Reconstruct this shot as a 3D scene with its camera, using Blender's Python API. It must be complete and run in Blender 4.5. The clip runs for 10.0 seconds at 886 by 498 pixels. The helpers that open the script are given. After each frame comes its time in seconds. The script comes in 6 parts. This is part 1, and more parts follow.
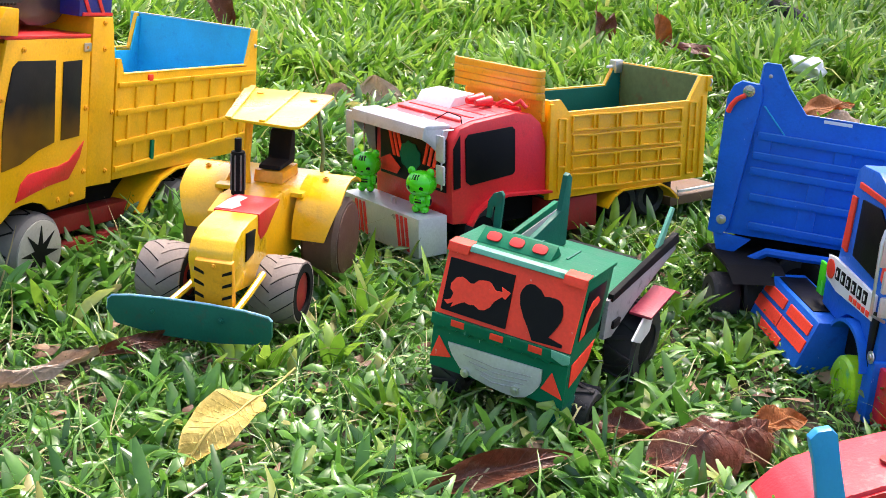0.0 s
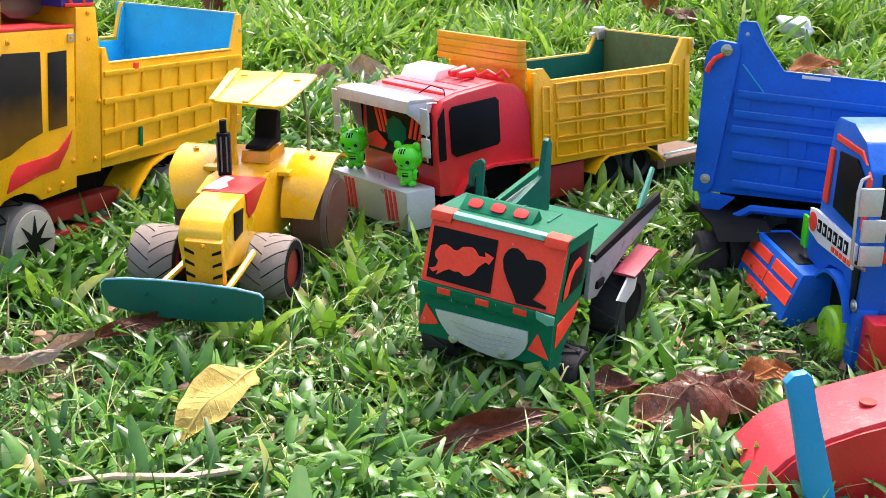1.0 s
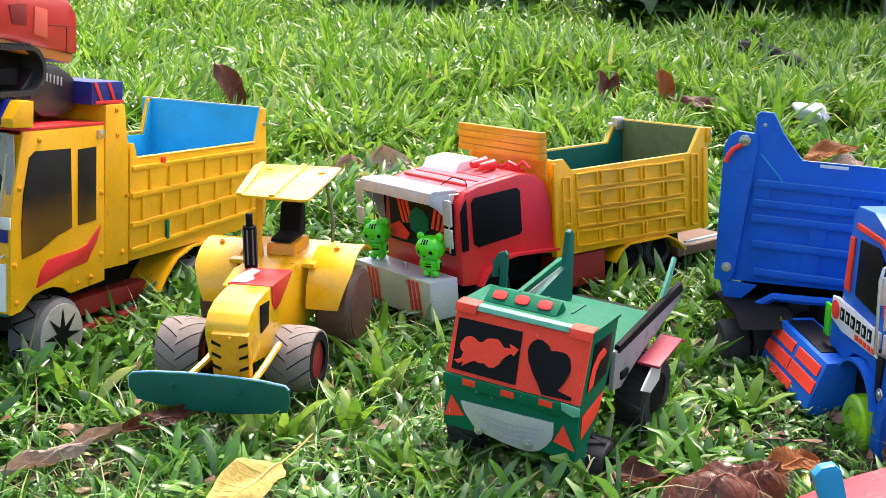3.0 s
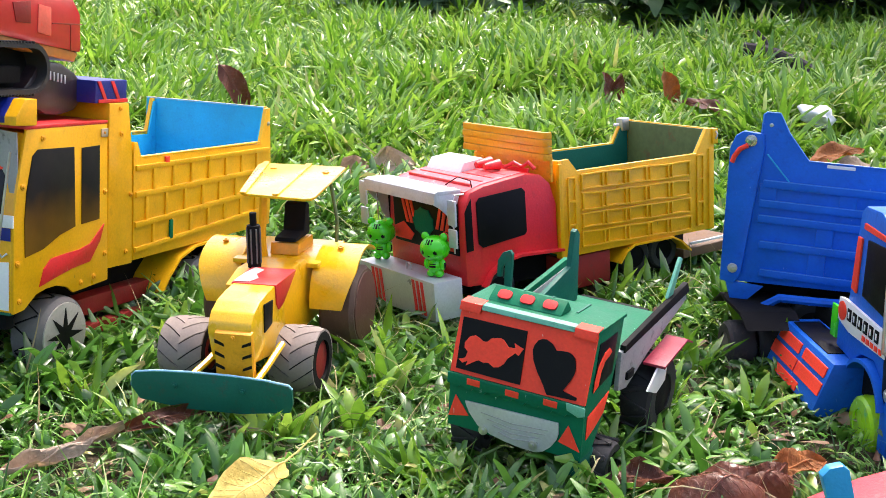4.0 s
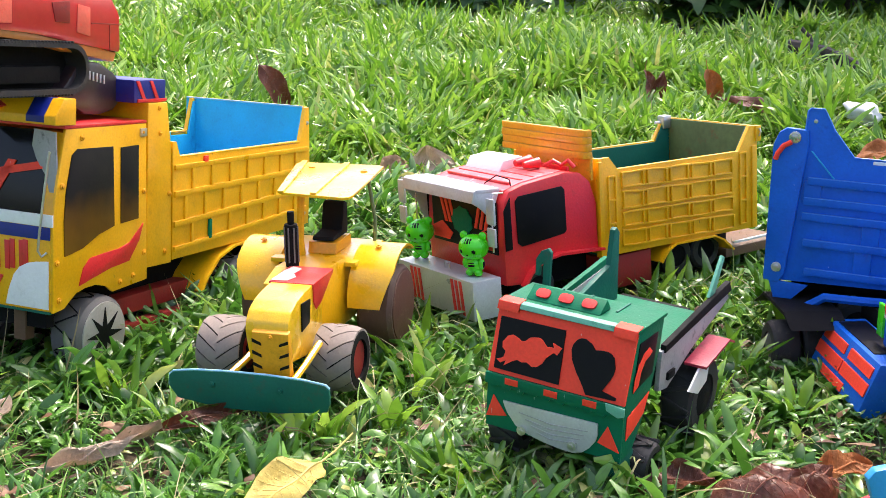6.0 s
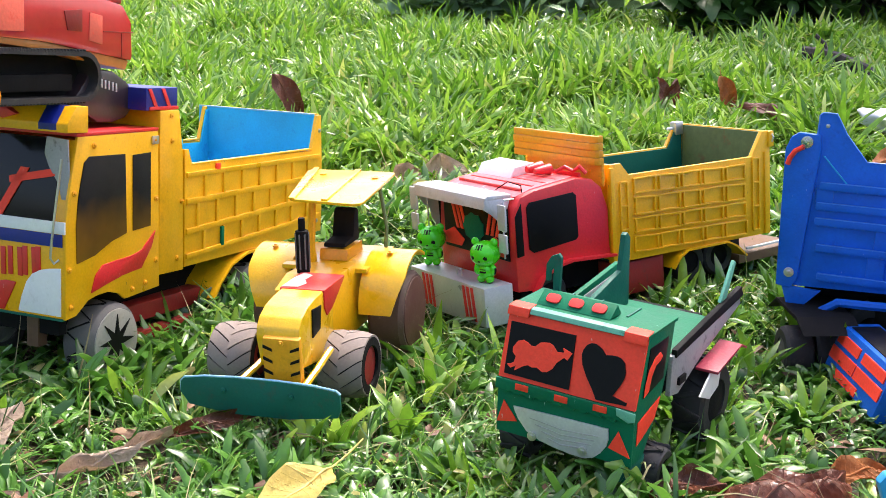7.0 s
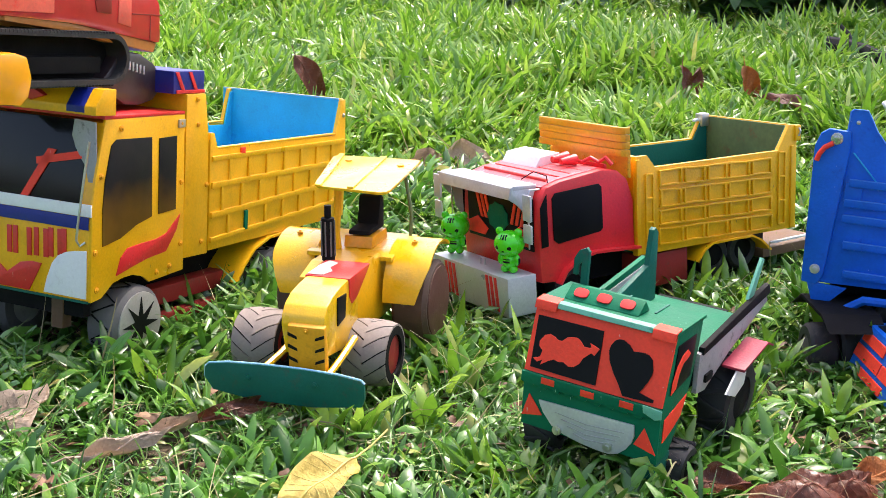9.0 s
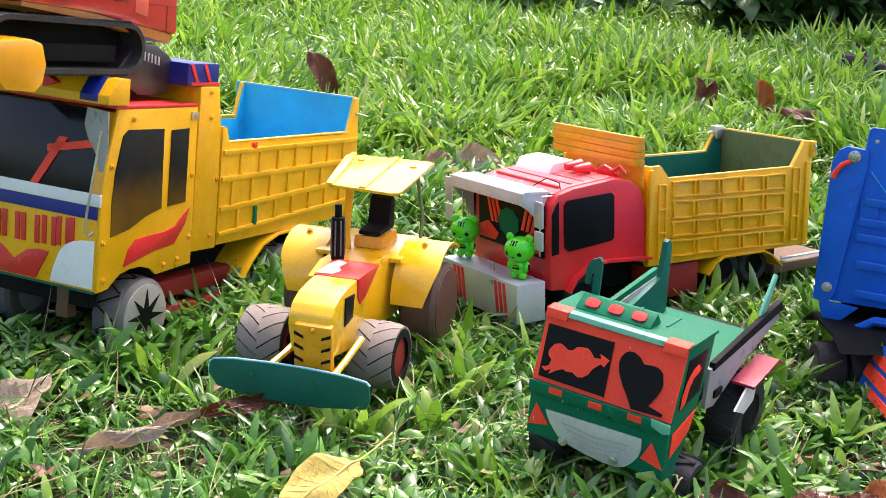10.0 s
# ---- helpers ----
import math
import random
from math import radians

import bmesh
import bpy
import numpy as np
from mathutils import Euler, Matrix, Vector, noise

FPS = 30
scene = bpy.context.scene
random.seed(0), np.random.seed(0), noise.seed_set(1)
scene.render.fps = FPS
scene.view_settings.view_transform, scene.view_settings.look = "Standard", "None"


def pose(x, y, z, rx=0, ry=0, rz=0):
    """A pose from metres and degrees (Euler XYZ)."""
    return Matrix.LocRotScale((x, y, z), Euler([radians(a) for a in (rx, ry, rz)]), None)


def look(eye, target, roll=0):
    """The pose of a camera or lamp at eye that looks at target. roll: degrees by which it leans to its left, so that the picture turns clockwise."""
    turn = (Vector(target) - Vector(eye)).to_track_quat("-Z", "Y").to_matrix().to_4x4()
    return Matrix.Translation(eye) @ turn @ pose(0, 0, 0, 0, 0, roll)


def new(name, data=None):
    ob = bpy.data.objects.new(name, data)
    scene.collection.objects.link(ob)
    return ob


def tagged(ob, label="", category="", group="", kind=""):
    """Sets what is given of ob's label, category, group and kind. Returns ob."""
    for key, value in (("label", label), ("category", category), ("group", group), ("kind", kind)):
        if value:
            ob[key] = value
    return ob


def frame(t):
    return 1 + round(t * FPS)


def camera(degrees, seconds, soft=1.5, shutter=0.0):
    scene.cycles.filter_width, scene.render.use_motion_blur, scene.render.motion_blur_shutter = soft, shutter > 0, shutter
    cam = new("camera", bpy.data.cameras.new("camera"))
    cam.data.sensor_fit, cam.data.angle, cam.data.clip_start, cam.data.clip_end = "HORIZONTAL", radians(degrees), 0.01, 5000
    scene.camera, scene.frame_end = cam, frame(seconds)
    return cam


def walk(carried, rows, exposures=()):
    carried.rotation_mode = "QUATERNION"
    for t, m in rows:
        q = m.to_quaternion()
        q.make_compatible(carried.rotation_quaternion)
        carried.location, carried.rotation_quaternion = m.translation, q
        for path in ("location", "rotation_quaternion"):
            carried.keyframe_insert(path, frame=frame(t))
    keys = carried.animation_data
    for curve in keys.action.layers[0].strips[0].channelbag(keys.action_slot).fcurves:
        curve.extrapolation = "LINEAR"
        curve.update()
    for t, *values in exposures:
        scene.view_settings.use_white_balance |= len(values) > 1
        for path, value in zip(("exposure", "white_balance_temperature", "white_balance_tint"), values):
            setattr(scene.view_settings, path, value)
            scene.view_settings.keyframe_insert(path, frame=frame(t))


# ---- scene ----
cam = camera(40.3, 10.0, soft=0.6)
# seconds, place, turn (yaw, pitch, roll)
PATH = [
    (0, -0.008, 0.0102, 0.443, -3.8592, -18.0385, -3.8182),
    (0.5, 0.0183, 0.0037, 0.4258, -4.7107, -19.4447, -1.8371),
    (1, 0.011, -0.0106, 0.4389, -4.363, -18.9102, -1.1844),
    (1.5, 0.0163, -0.0112, 0.4377, -4.3351, -18.3589, -0.4445),
    (2, 0.007, -0.0172, 0.4487, -4.1104, -16.8377, 0.003),
    (2.5, 0.0003, -0.0155, 0.4509, -3.8513, -15.6988, -0.1274),
    (3, 0.0046, -0.0184, 0.4488, -3.6679, -14.9483, -0.5414),
    (4.5, 0.0038, -0.0057, 0.4408, -3.2417, -14.7583, -0.6506),
    (5, -0.0003, 0.0021, 0.4393, -2.7542, -15.1157, -0.6478),
    (5.5, 0.0037, -0.003, 0.4389, -2.0883, -15.0252, -0.3435),
    (7, 0.0141, -0.0057, 0.4348, -0.8335, -14.2688, 0.2866),
    (7.5, 0.0097, 0.0061, 0.431, -0.6635, -14.4788, 0.4358),
    (8, 0.0038, 0.0047, 0.4346, -0.5218, -14.861, 0.4431),
    (8.5, 0.0012, 0.003, 0.4377, -0.3733, -15.1425, -0.0421),
    (9, -0.0, 0.0, 0.4438, 0.0, -15.2249, -0.6978),
    (9.5, -0.0036, 0.0058, 0.4438, 0.4634, -15.0764, -1.5913),
    (10, -0.0072, 0.0105, 0.4428, 0.728, -15.173, -2.7833),
]
walk(cam, [(t, pose(x, y, z, 90 + pitch, roll, yaw)) for t, x, y, z, yaw, pitch, roll in PATH], [(0.0, 1.58, 6600, 14), (10.0, 1.58, 6600, 14)])

# ---- daylight under a bright hazy sky ----
SUN_UP, SUN_TURN = 62, 28
world = bpy.data.worlds.new("world")
scene.world = world
world.use_nodes = True
wn = world.node_tree
sky = wn.nodes.new("ShaderNodeTexSky")
sky.sky_type, sky.sun_disc = "NISHITA", False
sky.sun_elevation, sky.sun_rotation = radians(SUN_UP), radians(SUN_TURN)
sky.air_density, sky.dust_density, sky.ozone_density = 1.0, 6.0, 1.0
wn.nodes["Background"].inputs["Strength"].default_value = 0.15
wn.links.new(sky.outputs["Color"], wn.nodes["Background"].inputs["Color"])
sun = new("sun", bpy.data.lights.new("sun", "SUN"))
sun.data.energy, sun.data.angle, sun.data.color = 1.35, radians(14), (1.0, 0.96, 0.9)
d = Vector((math.sin(radians(SUN_TURN)) * math.cos(radians(SUN_UP)), math.cos(radians(SUN_TURN)) * math.cos(radians(SUN_UP)), math.sin(radians(SUN_UP))))
sun.matrix_world = look(d * 20, (0, 0, 0))


# ---- materials ----
def mat(name, color, rough=0.4, metal=0.0, vary=0.12, scale=60.0, bump=0.15, coat=0.0, dirt=None, dirt_amount=0.25, chips=None):
    """A painted or raw surface with large stains, fine grain and relief."""
    m = bpy.data.materials.new(name)
    m.use_nodes = True
    nt = m.node_tree
    n, l = nt.nodes, nt.links
    b = n["Principled BSDF"]
    co = n.new("ShaderNodeTexCoord")
    big = n.new("ShaderNodeTexNoise")
    big.inputs["Scale"].default_value, big.inputs["Detail"].default_value = scale * 0.35, 4
    fine = n.new("ShaderNodeTexNoise")
    fine.inputs["Scale"].default_value, fine.inputs["Detail"].default_value = scale * 6, 6
    l.new(co.outputs["Object"], big.inputs["Vector"])
    l.new(co.outputs["Object"], fine.inputs["Vector"])
    r1 = n.new("ShaderNodeMapRange")
    r1.inputs["From Min"].default_value, r1.inputs["From Max"].default_value = 0.3, 0.7
    r1.inputs["To Min"].default_value, r1.inputs["To Max"].default_value = 1 - vary, 1 + vary
    l.new(big.outputs["Fac"], r1.inputs["Value"])
    r2 = n.new("ShaderNodeMapRange")
    r2.inputs["From Min"].default_value, r2.inputs["From Max"].default_value = 0.3, 0.7
    r2.inputs["To Min"].default_value, r2.inputs["To Max"].default_value = 1 - vary * 0.5, 1 + vary * 0.5
    l.new(fine.outputs["Fac"], r2.inputs["Value"])
    mul = n.new("ShaderNodeMath")
    mul.operation = "MULTIPLY"
    l.new(r1.outputs[0], mul.inputs[0])
    l.new(r2.outputs[0], mul.inputs[1])
    sc = n.new("ShaderNodeVectorMath")
    sc.operation = "SCALE"
    sc.inputs[0].default_value = color[:3]
    l.new(mul.outputs[0], sc.inputs["Scale"])
    last = sc.outputs[0]
    if dirt:
        ds = n.new("ShaderNodeTexNoise")
        ds.inputs["Scale"].default_value, ds.inputs["Detail"].default_value, ds.inputs["Roughness"].default_value = scale * 1.1, 8, 0.75
        l.new(co.outputs["Object"], ds.inputs["Vector"])
        dr = n.new("ShaderNodeMapRange")
        dr.inputs["From Min"].default_value, dr.inputs["From Max"].default_value = 0.56, 0.72
        dr.inputs["To Max"].default_value = dirt_amount * 2.4
        l.new(ds.outputs["Fac"], dr.inputs["Value"])
        mx = n.new("ShaderNodeMix")
        mx.data_type = "RGBA"
        mx.inputs["B"].default_value = (*dirt[:3], 1)
        l.new(dr.outputs[0], mx.inputs["Factor"])
        l.new(last, mx.inputs["A"])
        last = mx.outputs["Result"]
    if chips:
        mp = n.new("ShaderNodeMapping")
        mp.inputs["Scale"].default_value, mp.inputs["Rotation"].default_value = (1, 1, 0.22), (0.5, 0.7, 0.3)
        l.new(co.outputs["Object"], mp.inputs["Vector"])
        cn = n.new("ShaderNodeTexNoise")
        cn.inputs["Scale"].default_value, cn.inputs["Detail"].default_value, cn.inputs["Roughness"].default_value = scale * 4.5, 5, 0.7
        l.new(mp.outputs[0], cn.inputs["Vector"])
        cr = n.new("ShaderNodeMapRange")
        cr.inputs["From Min"].default_value, cr.inputs["From Max"].default_value = 0.685, 0.72
        l.new(cn.outputs["Fac"], cr.inputs["Value"])
        cm = n.new("ShaderNodeMix")
        cm.data_type = "RGBA"
        cm.inputs["B"].default_value = (*chips, 1)
        l.new(cr.outputs[0], cm.inputs["Factor"])
        l.new(last, cm.inputs["A"])
        last = cm.outputs["Result"]
    l.new(last, b.inputs["Base Color"])
    rr = n.new("ShaderNodeMapRange")
    rr.inputs["From Min"].default_value, rr.inputs["From Max"].default_value = 0.3, 0.7
    rr.inputs["To Min"].default_value, rr.inputs["To Max"].default_value = max(0.03, rough - 0.1), min(1, rough + 0.14)
    l.new(big.outputs["Fac"], rr.inputs["Value"])
    l.new(rr.outputs[0], b.inputs["Roughness"])
    b.inputs["Metallic"].default_value = metal
    b.inputs["Coat Weight"].default_value = coat
    b.inputs["Coat Roughness"].default_value = 0.15
    bp = n.new("ShaderNodeBump")
    bp.inputs["Strength"].default_value, bp.inputs["Distance"].default_value = bump, 0.002
    l.new(fine.outputs["Fac"], bp.inputs["Height"])
    l.new(bp.outputs[0], b.inputs["Normal"])
    return m


def leaf_mat(name, stops, translucent=0.35, rough=0.35, gloss=0.5):
    """Leaves: each blade its own green, with a paler rib grain and light passing through."""
    m = bpy.data.materials.new(name)
    m.use_nodes = True
    n, l = m.node_tree.nodes, m.node_tree.links
    b, out = n["Principled BSDF"], n["Material Output"]
    geo = n.new("ShaderNodeNewGeometry")
    ramp = n.new("ShaderNodeValToRGB")
    while len(ramp.color_ramp.elements) < len(stops):
        ramp.color_ramp.elements.new(0.5)
    for e, (p, c) in zip(ramp.color_ramp.elements, stops):
        e.position, e.color = p, (*c, 1)
    l.new(geo.outputs["Random Per Island"], ramp.inputs["Fac"])
    co = n.new("ShaderNodeTexCoord")
    no = n.new("ShaderNodeTexNoise")
    no.inputs["Scale"].default_value, no.inputs["Detail"].default_value = 90, 5
    l.new(co.outputs["Object"], no.inputs["Vector"])
    hs = n.new("ShaderNodeHueSaturation")
    mr = n.new("ShaderNodeMapRange")
    mr.inputs["To Min"].default_value, mr.inputs["To Max"].default_value = 0.65, 1.4
    l.new(no.outputs["Fac"], mr.inputs["Value"])
    l.new(mr.outputs[0], hs.inputs["Value"])
    l.new(ramp.outputs["Color"], hs.inputs["Color"])
    l.new(hs.outputs["Color"], b.inputs["Base Color"])
    b.inputs["Roughness"].default_value, b.inputs["Specular IOR Level"].default_value = rough, gloss
    tr = n.new("ShaderNodeBsdfTranslucent")
    l.new(hs.outputs["Color"], tr.inputs["Color"])
    mix = n.new("ShaderNodeMixShader")
    mix.inputs["Fac"].default_value = translucent
    l.new(b.outputs[0], mix.inputs[1])
    l.new(tr.outputs[0], mix.inputs[2])
    l.new(mix.outputs[0], out.inputs["Surface"])
    bp = n.new("ShaderNodeBump")
    bp.inputs["Strength"].default_value, bp.inputs["Distance"].default_value = 0.25, 0.001
    l.new(no.outputs["Fac"], bp.inputs["Height"])
    l.new(bp.outputs[0], b.inputs["Normal"])
    return m


GRIME = (0.06, 0.045, 0.03)
YELLOW = mat("yellow_paint", (0.86, 0.425, 0.003), 0.36, coat=0.25, dirt=(0.45, 0.18, 0.01), dirt_amount=0.15, chips=(0.30, 0.16, 0.04))
LEMON = mat("lemon_paint", (0.86, 0.48, 0.003), 0.3, coat=0.7, dirt=(0.55, 0.22, 0.01), dirt_amount=0.2, chips=(0.85, 0.75, 0.5))
AMBER = mat("amber_paint", (0.80, 0.345, 0.008), 0.4, coat=0.2, dirt=(0.3, 0.12, 0.01))
RED = mat("red_paint", (0.68, 0.018, 0.022), 0.4, coat=0.3, dirt=(0.4, 0.02, 0.02), chips=(0.75, 0.3, 0.28))
DARK_RED = mat("dark_red_paint", (0.28, 0.015, 0.012), 0.5, dirt=GRIME)
CORAL = mat("coral_paint", (0.92, 0.06, 0.028), 0.5, dirt=(0.8, 0.12, 0.07), dirt_amount=0.08, chips=(0.8, 0.35, 0.3))
# pink of the moulded recess, also used for painted glare
PINK = mat("recess_glare_pink", (0.85, 0.14, 0.09), 0.5, dirt=(0.9, 0.06, 0.03), dirt_amount=0.6)
SKY_BLUE = mat("sky_blue_paint", (0.002, 0.39, 0.63), 0.5, dirt=(0.01, 0.16, 0.45))
NAVY = mat("navy_paint", (0.006, 0.016, 0.21), 0.4, dirt=GRIME)
BLUE = mat("blue_paint", (0.001, 0.115, 0.56), 0.45, coat=0.05, dirt=(0.005, 0.04, 0.30), chips=(0.30, 0.45, 0.75))
GREEN = mat("green_paint", (0.001, 0.135, 0.064), 0.45, coat=0.0, dirt=(0.01, 0.12, 0.07), chips=(0.25, 0.5, 0.4))
TEAL = mat("teal_paint", (0.002, 0.105, 0.072), 0.5, coat=0.0, dirt=GRIME)
PALE_GREEN = mat("pale_green_edge", (0.13, 0.42, 0.29), 0.5, scale=60, dirt=(0.01, 0.2, 0.1), dirt_amount=0.5)
OLIVE = mat("olive_board", (0.10, 0.15, 0.05), 0.55, scale=22, vary=0.3, dirt=(0.16, 0.06, 0.02), dirt_amount=0.42)
BLACK = mat("black_enamel", (0.006, 0.006, 0.007), 0.42, bump=0.05, dirt=(0.03, 0.025, 0.02), dirt_amount=0.1)
BLACK.node_tree.nodes["Principled BSDF"].inputs["Specular IOR Level"].default_value = 0.12
GREEN.node_tree.nodes["Principled BSDF"].inputs["Specular IOR Level"].default_value = 0.12
for paint in (BLUE, TEAL, CORAL):
    paint.node_tree.nodes["Principled BSDF"].inputs["Specular IOR Level"].default_value = 0.3
GLOSS_BLACK = mat("gloss_black_panel", (0.006, 0.006, 0.007), 0.12, bump=0.02, vary=0.05)
GLOSS_BLACK.node_tree.nodes["Principled BSDF"].inputs["Specular IOR Level"].default_value = 0.3
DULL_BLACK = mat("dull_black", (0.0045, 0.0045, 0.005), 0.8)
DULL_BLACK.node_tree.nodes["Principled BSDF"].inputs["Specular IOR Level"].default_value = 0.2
# pale patches paint both wear and sky sheen on the red roof
WORN_SHEEN_RED = mat("worn_sheen_red", (0.74, 0.12, 0.14), 0.42, scale=45, vary=0.2, dirt=(0.8, 0.62, 0.62), dirt_amount=0.42)
RUBBER = mat("black_rubber", (0.02, 0.02, 0.022), 0.65, dirt=(0.12, 0.1, 0.08))
SMOKED = mat("smoked_plastic", (0.028, 0.018, 0.022), 0.35, scale=25, coat=0.3, dirt=(0.10, 0.04, 0.045), dirt_amount=0.35)
WORN_RUBBER = mat("worn_grey_rubber", (0.25, 0.205, 0.18), 0.8, dirt=(0.15, 0.11, 0.08))
BROWN_RUBBER = mat("dusty_brown_rubber", (0.10, 0.055, 0.038), 0.7, dirt=(0.2, 0.13, 0.09), dirt_amount=0.3)
GREY_RUBBER = mat("grey_rubber", (0.12, 0.115, 0.11), 0.7, dirt=(0.2, 0.17, 0.13))
HUB_GREY = mat("hub_grey", (0.33, 0.32, 0.28), 0.6, dirt=(0.12, 0.1, 0.08))
WHITE = mat("white_paint", (0.78, 0.78, 0.78), 0.4, vary=0.05, dirt=(0.4, 0.37, 0.33), dirt_amount=0.12)
SILVER = mat("silver_paint", (0.56, 0.57, 0.59), 0.36, metal=0.4, dirt=(0.3, 0.3, 0.3))
STEEL = mat("steel", (0.55, 0.55, 0.56), 0.3, metal=0.9)
GREY = mat("grey_board", (0.32, 0.32, 0.33), 0.55, dirt=(0.08, 0.08, 0.08), dirt_amount=0.4)
WOOD = mat("bare_wood", (0.13, 0.07, 0.035), 0.7, dirt=(0.08, 0.04, 0.02))
MAROON = mat("maroon_paint", (0.33, 0.02, 0.05), 0.6, dirt=GRIME)
LIME = mat("lime_plastic", (0.06, 0.72, 0.01), 0.25, coat=0.4, vary=0.05)
LAMP_RED = mat("lamp_red", (0.72, 0.03, 0.025), 0.7, dirt=(0.6, 0.12, 0.08), dirt_amount=0.15)
RUBBED_GLARE = mat("rubbed_glare_paint", (0.72, 0.50, 0.46), 0.4, scale=120, dirt=(0.7, 0.05, 0.05), dirt_amount=0.42)
HUB_BROWN = mat("hub_brown", (0.09, 0.03, 0.02), 0.6, scale=40, dirt=(0.2, 0.12, 0.08), dirt_amount=0.35)
NEON = mat("neon_wheel", (0.36, 0.75, 0.02), 0.25, coat=0.4, dirt=(0.0, 0.45, 0.28), dirt_amount=0.4)
LEVER = mat("lever_blue", (0.008, 0.28, 0.60), 0.4, coat=0.2, vary=0.06)
TOY_RED = mat("toy_red_plastic", (0.62, 0.012, 0.018), 0.35, coat=0.3, vary=0.07)
# the barrow's red again, paled for the glare on its upturned rim
RIM_GLARE_RED = mat("rim_glare_red", (0.70, 0.035, 0.05), 0.45, dirt=(0.75, 0.2, 0.2), dirt_amount=0.2)
EXC_RED = mat("ruby_plastic", (0.58, 0.03, 0.035), 0.2, coat=0.6, scale=18, bump=0.04, dirt=(0.75, 0.10, 0.05), dirt_amount=0.4)
EXC_TAN = mat("tan_plastic", (0.62, 0.22, 0.05), 0.35, scale=18, vary=0.2, dirt=(0.45, 0.28, 0.12), dirt_amount=0.4)
EXC_ORANGE = mat("orange_plastic", (0.72, 0.16, 0.02), 0.2, coat=0.5)
BUCKET = mat("bucket_yellow", (0.90, 0.37, 0.008), 0.2, coat=0.5, scale=20, vary=0.08, bump=0.03, dirt=(0.4, 0.3, 0.25), dirt_amount=0.2)
SOIL = mat("soil", (0.05, 0.034, 0.019), 0.95, scale=25, vary=0.4, bump=0.8, dirt=(0.03, 0.06, 0.01), dirt_amount=0.42)
LITTER = mat("white_litter", (0.75, 0.75, 0.78), 0.5, vary=0.06)
BARK = mat("bark", (0.12, 0.1, 0.08), 0.9, scale=30, vary=0.35, bump=0.8)
GRASS = leaf_mat("grass_blade", [(0, (0.03, 0.10, 0.012)), (0.45, (0.075, 0.22, 0.024)), (0.88, (0.16, 0.36, 0.05)), (0.97, (0.30, 0.44, 0.08)), (1, (0.44, 0.36, 0.15))], 0.32, 0.31, 0.8)
TALL = leaf_mat("tall_grass_blade", [(0, (0.065, 0.18, 0.014)), (0.5, (0.17, 0.345, 0.028)), (0.94, (0.31, 0.49, 0.06)), (1, (0.44, 0.44, 0.13))], 0.4, 0.25, 0.85)
WEED = leaf_mat("weed_leaf", [(0, (0.035, 0.11, 0.013)), (0.6, (0.085, 0.23, 0.03)), (0.97, (0.16, 0.34, 0.06)), (1, (0.3, 0.2, 0.07))], 0.25, 0.28, 0.7)
STRAW = leaf_mat("dry_straw", [(0, (0.20, 0.15, 0.06)), (0.5, (0.44, 0.37, 0.20)), (1, (0.26, 0.36, 0.12))], 0.2, 0.6)
CRUMBS = leaf_mat("leaf_crumbs", [(0, (0.06, 0.025, 0.012)), (0.6, (0.17, 0.08, 0.04)), (1, (0.34, 0.22, 0.13))], 0.1, 0.6)
BUSH = leaf_mat("bush_leaf", [(0, (0.015, 0.05, 0.01)), (1, (0.05, 0.12, 0.02))], 0.2, 0.4)
DEAD = mat("dead_leaf", (0.18, 0.058, 0.03), 0.38, scale=40, vary=0.4, bump=0.5, dirt=(0.3, 0.2, 0.14), dirt_amount=0.35)
WET_DEAD = mat("damp_dead_leaf", (0.24, 0.085, 0.05), 0.3, scale=40, vary=0.4, bump=0.5, coat=0.3, dirt=(0.42, 0.26, 0.2), dirt_amount=0.4)
DRY = mat("dry_leaf", (0.45, 0.29, 0.18), 0.6, scale=40, vary=0.35, bump=0.5, dirt=(0.12, 0.05, 0.02), dirt_amount=0.35)
PALE_DRY = mat("pale_dry_leaf", (0.54, 0.41, 0.31), 0.6, scale=40, vary=0.25, bump=0.5, dirt=(0.2, 0.1, 0.05), dirt_amount=0.3)
ORANGE_LEAF = mat("orange_leaf", (0.40, 0.14, 0.03), 0.55, scale=40, vary=0.3, bump=0.4, dirt=(0.2, 0.06, 0.02), dirt_amount=0.3)
YELLOW_LEAF = mat("yellow_leaf", (0.74, 0.57, 0.16), 0.5, scale=40, vary=0.15, bump=0.4, dirt=(0.3, 0.16, 0.03), dirt_amount=0.15)


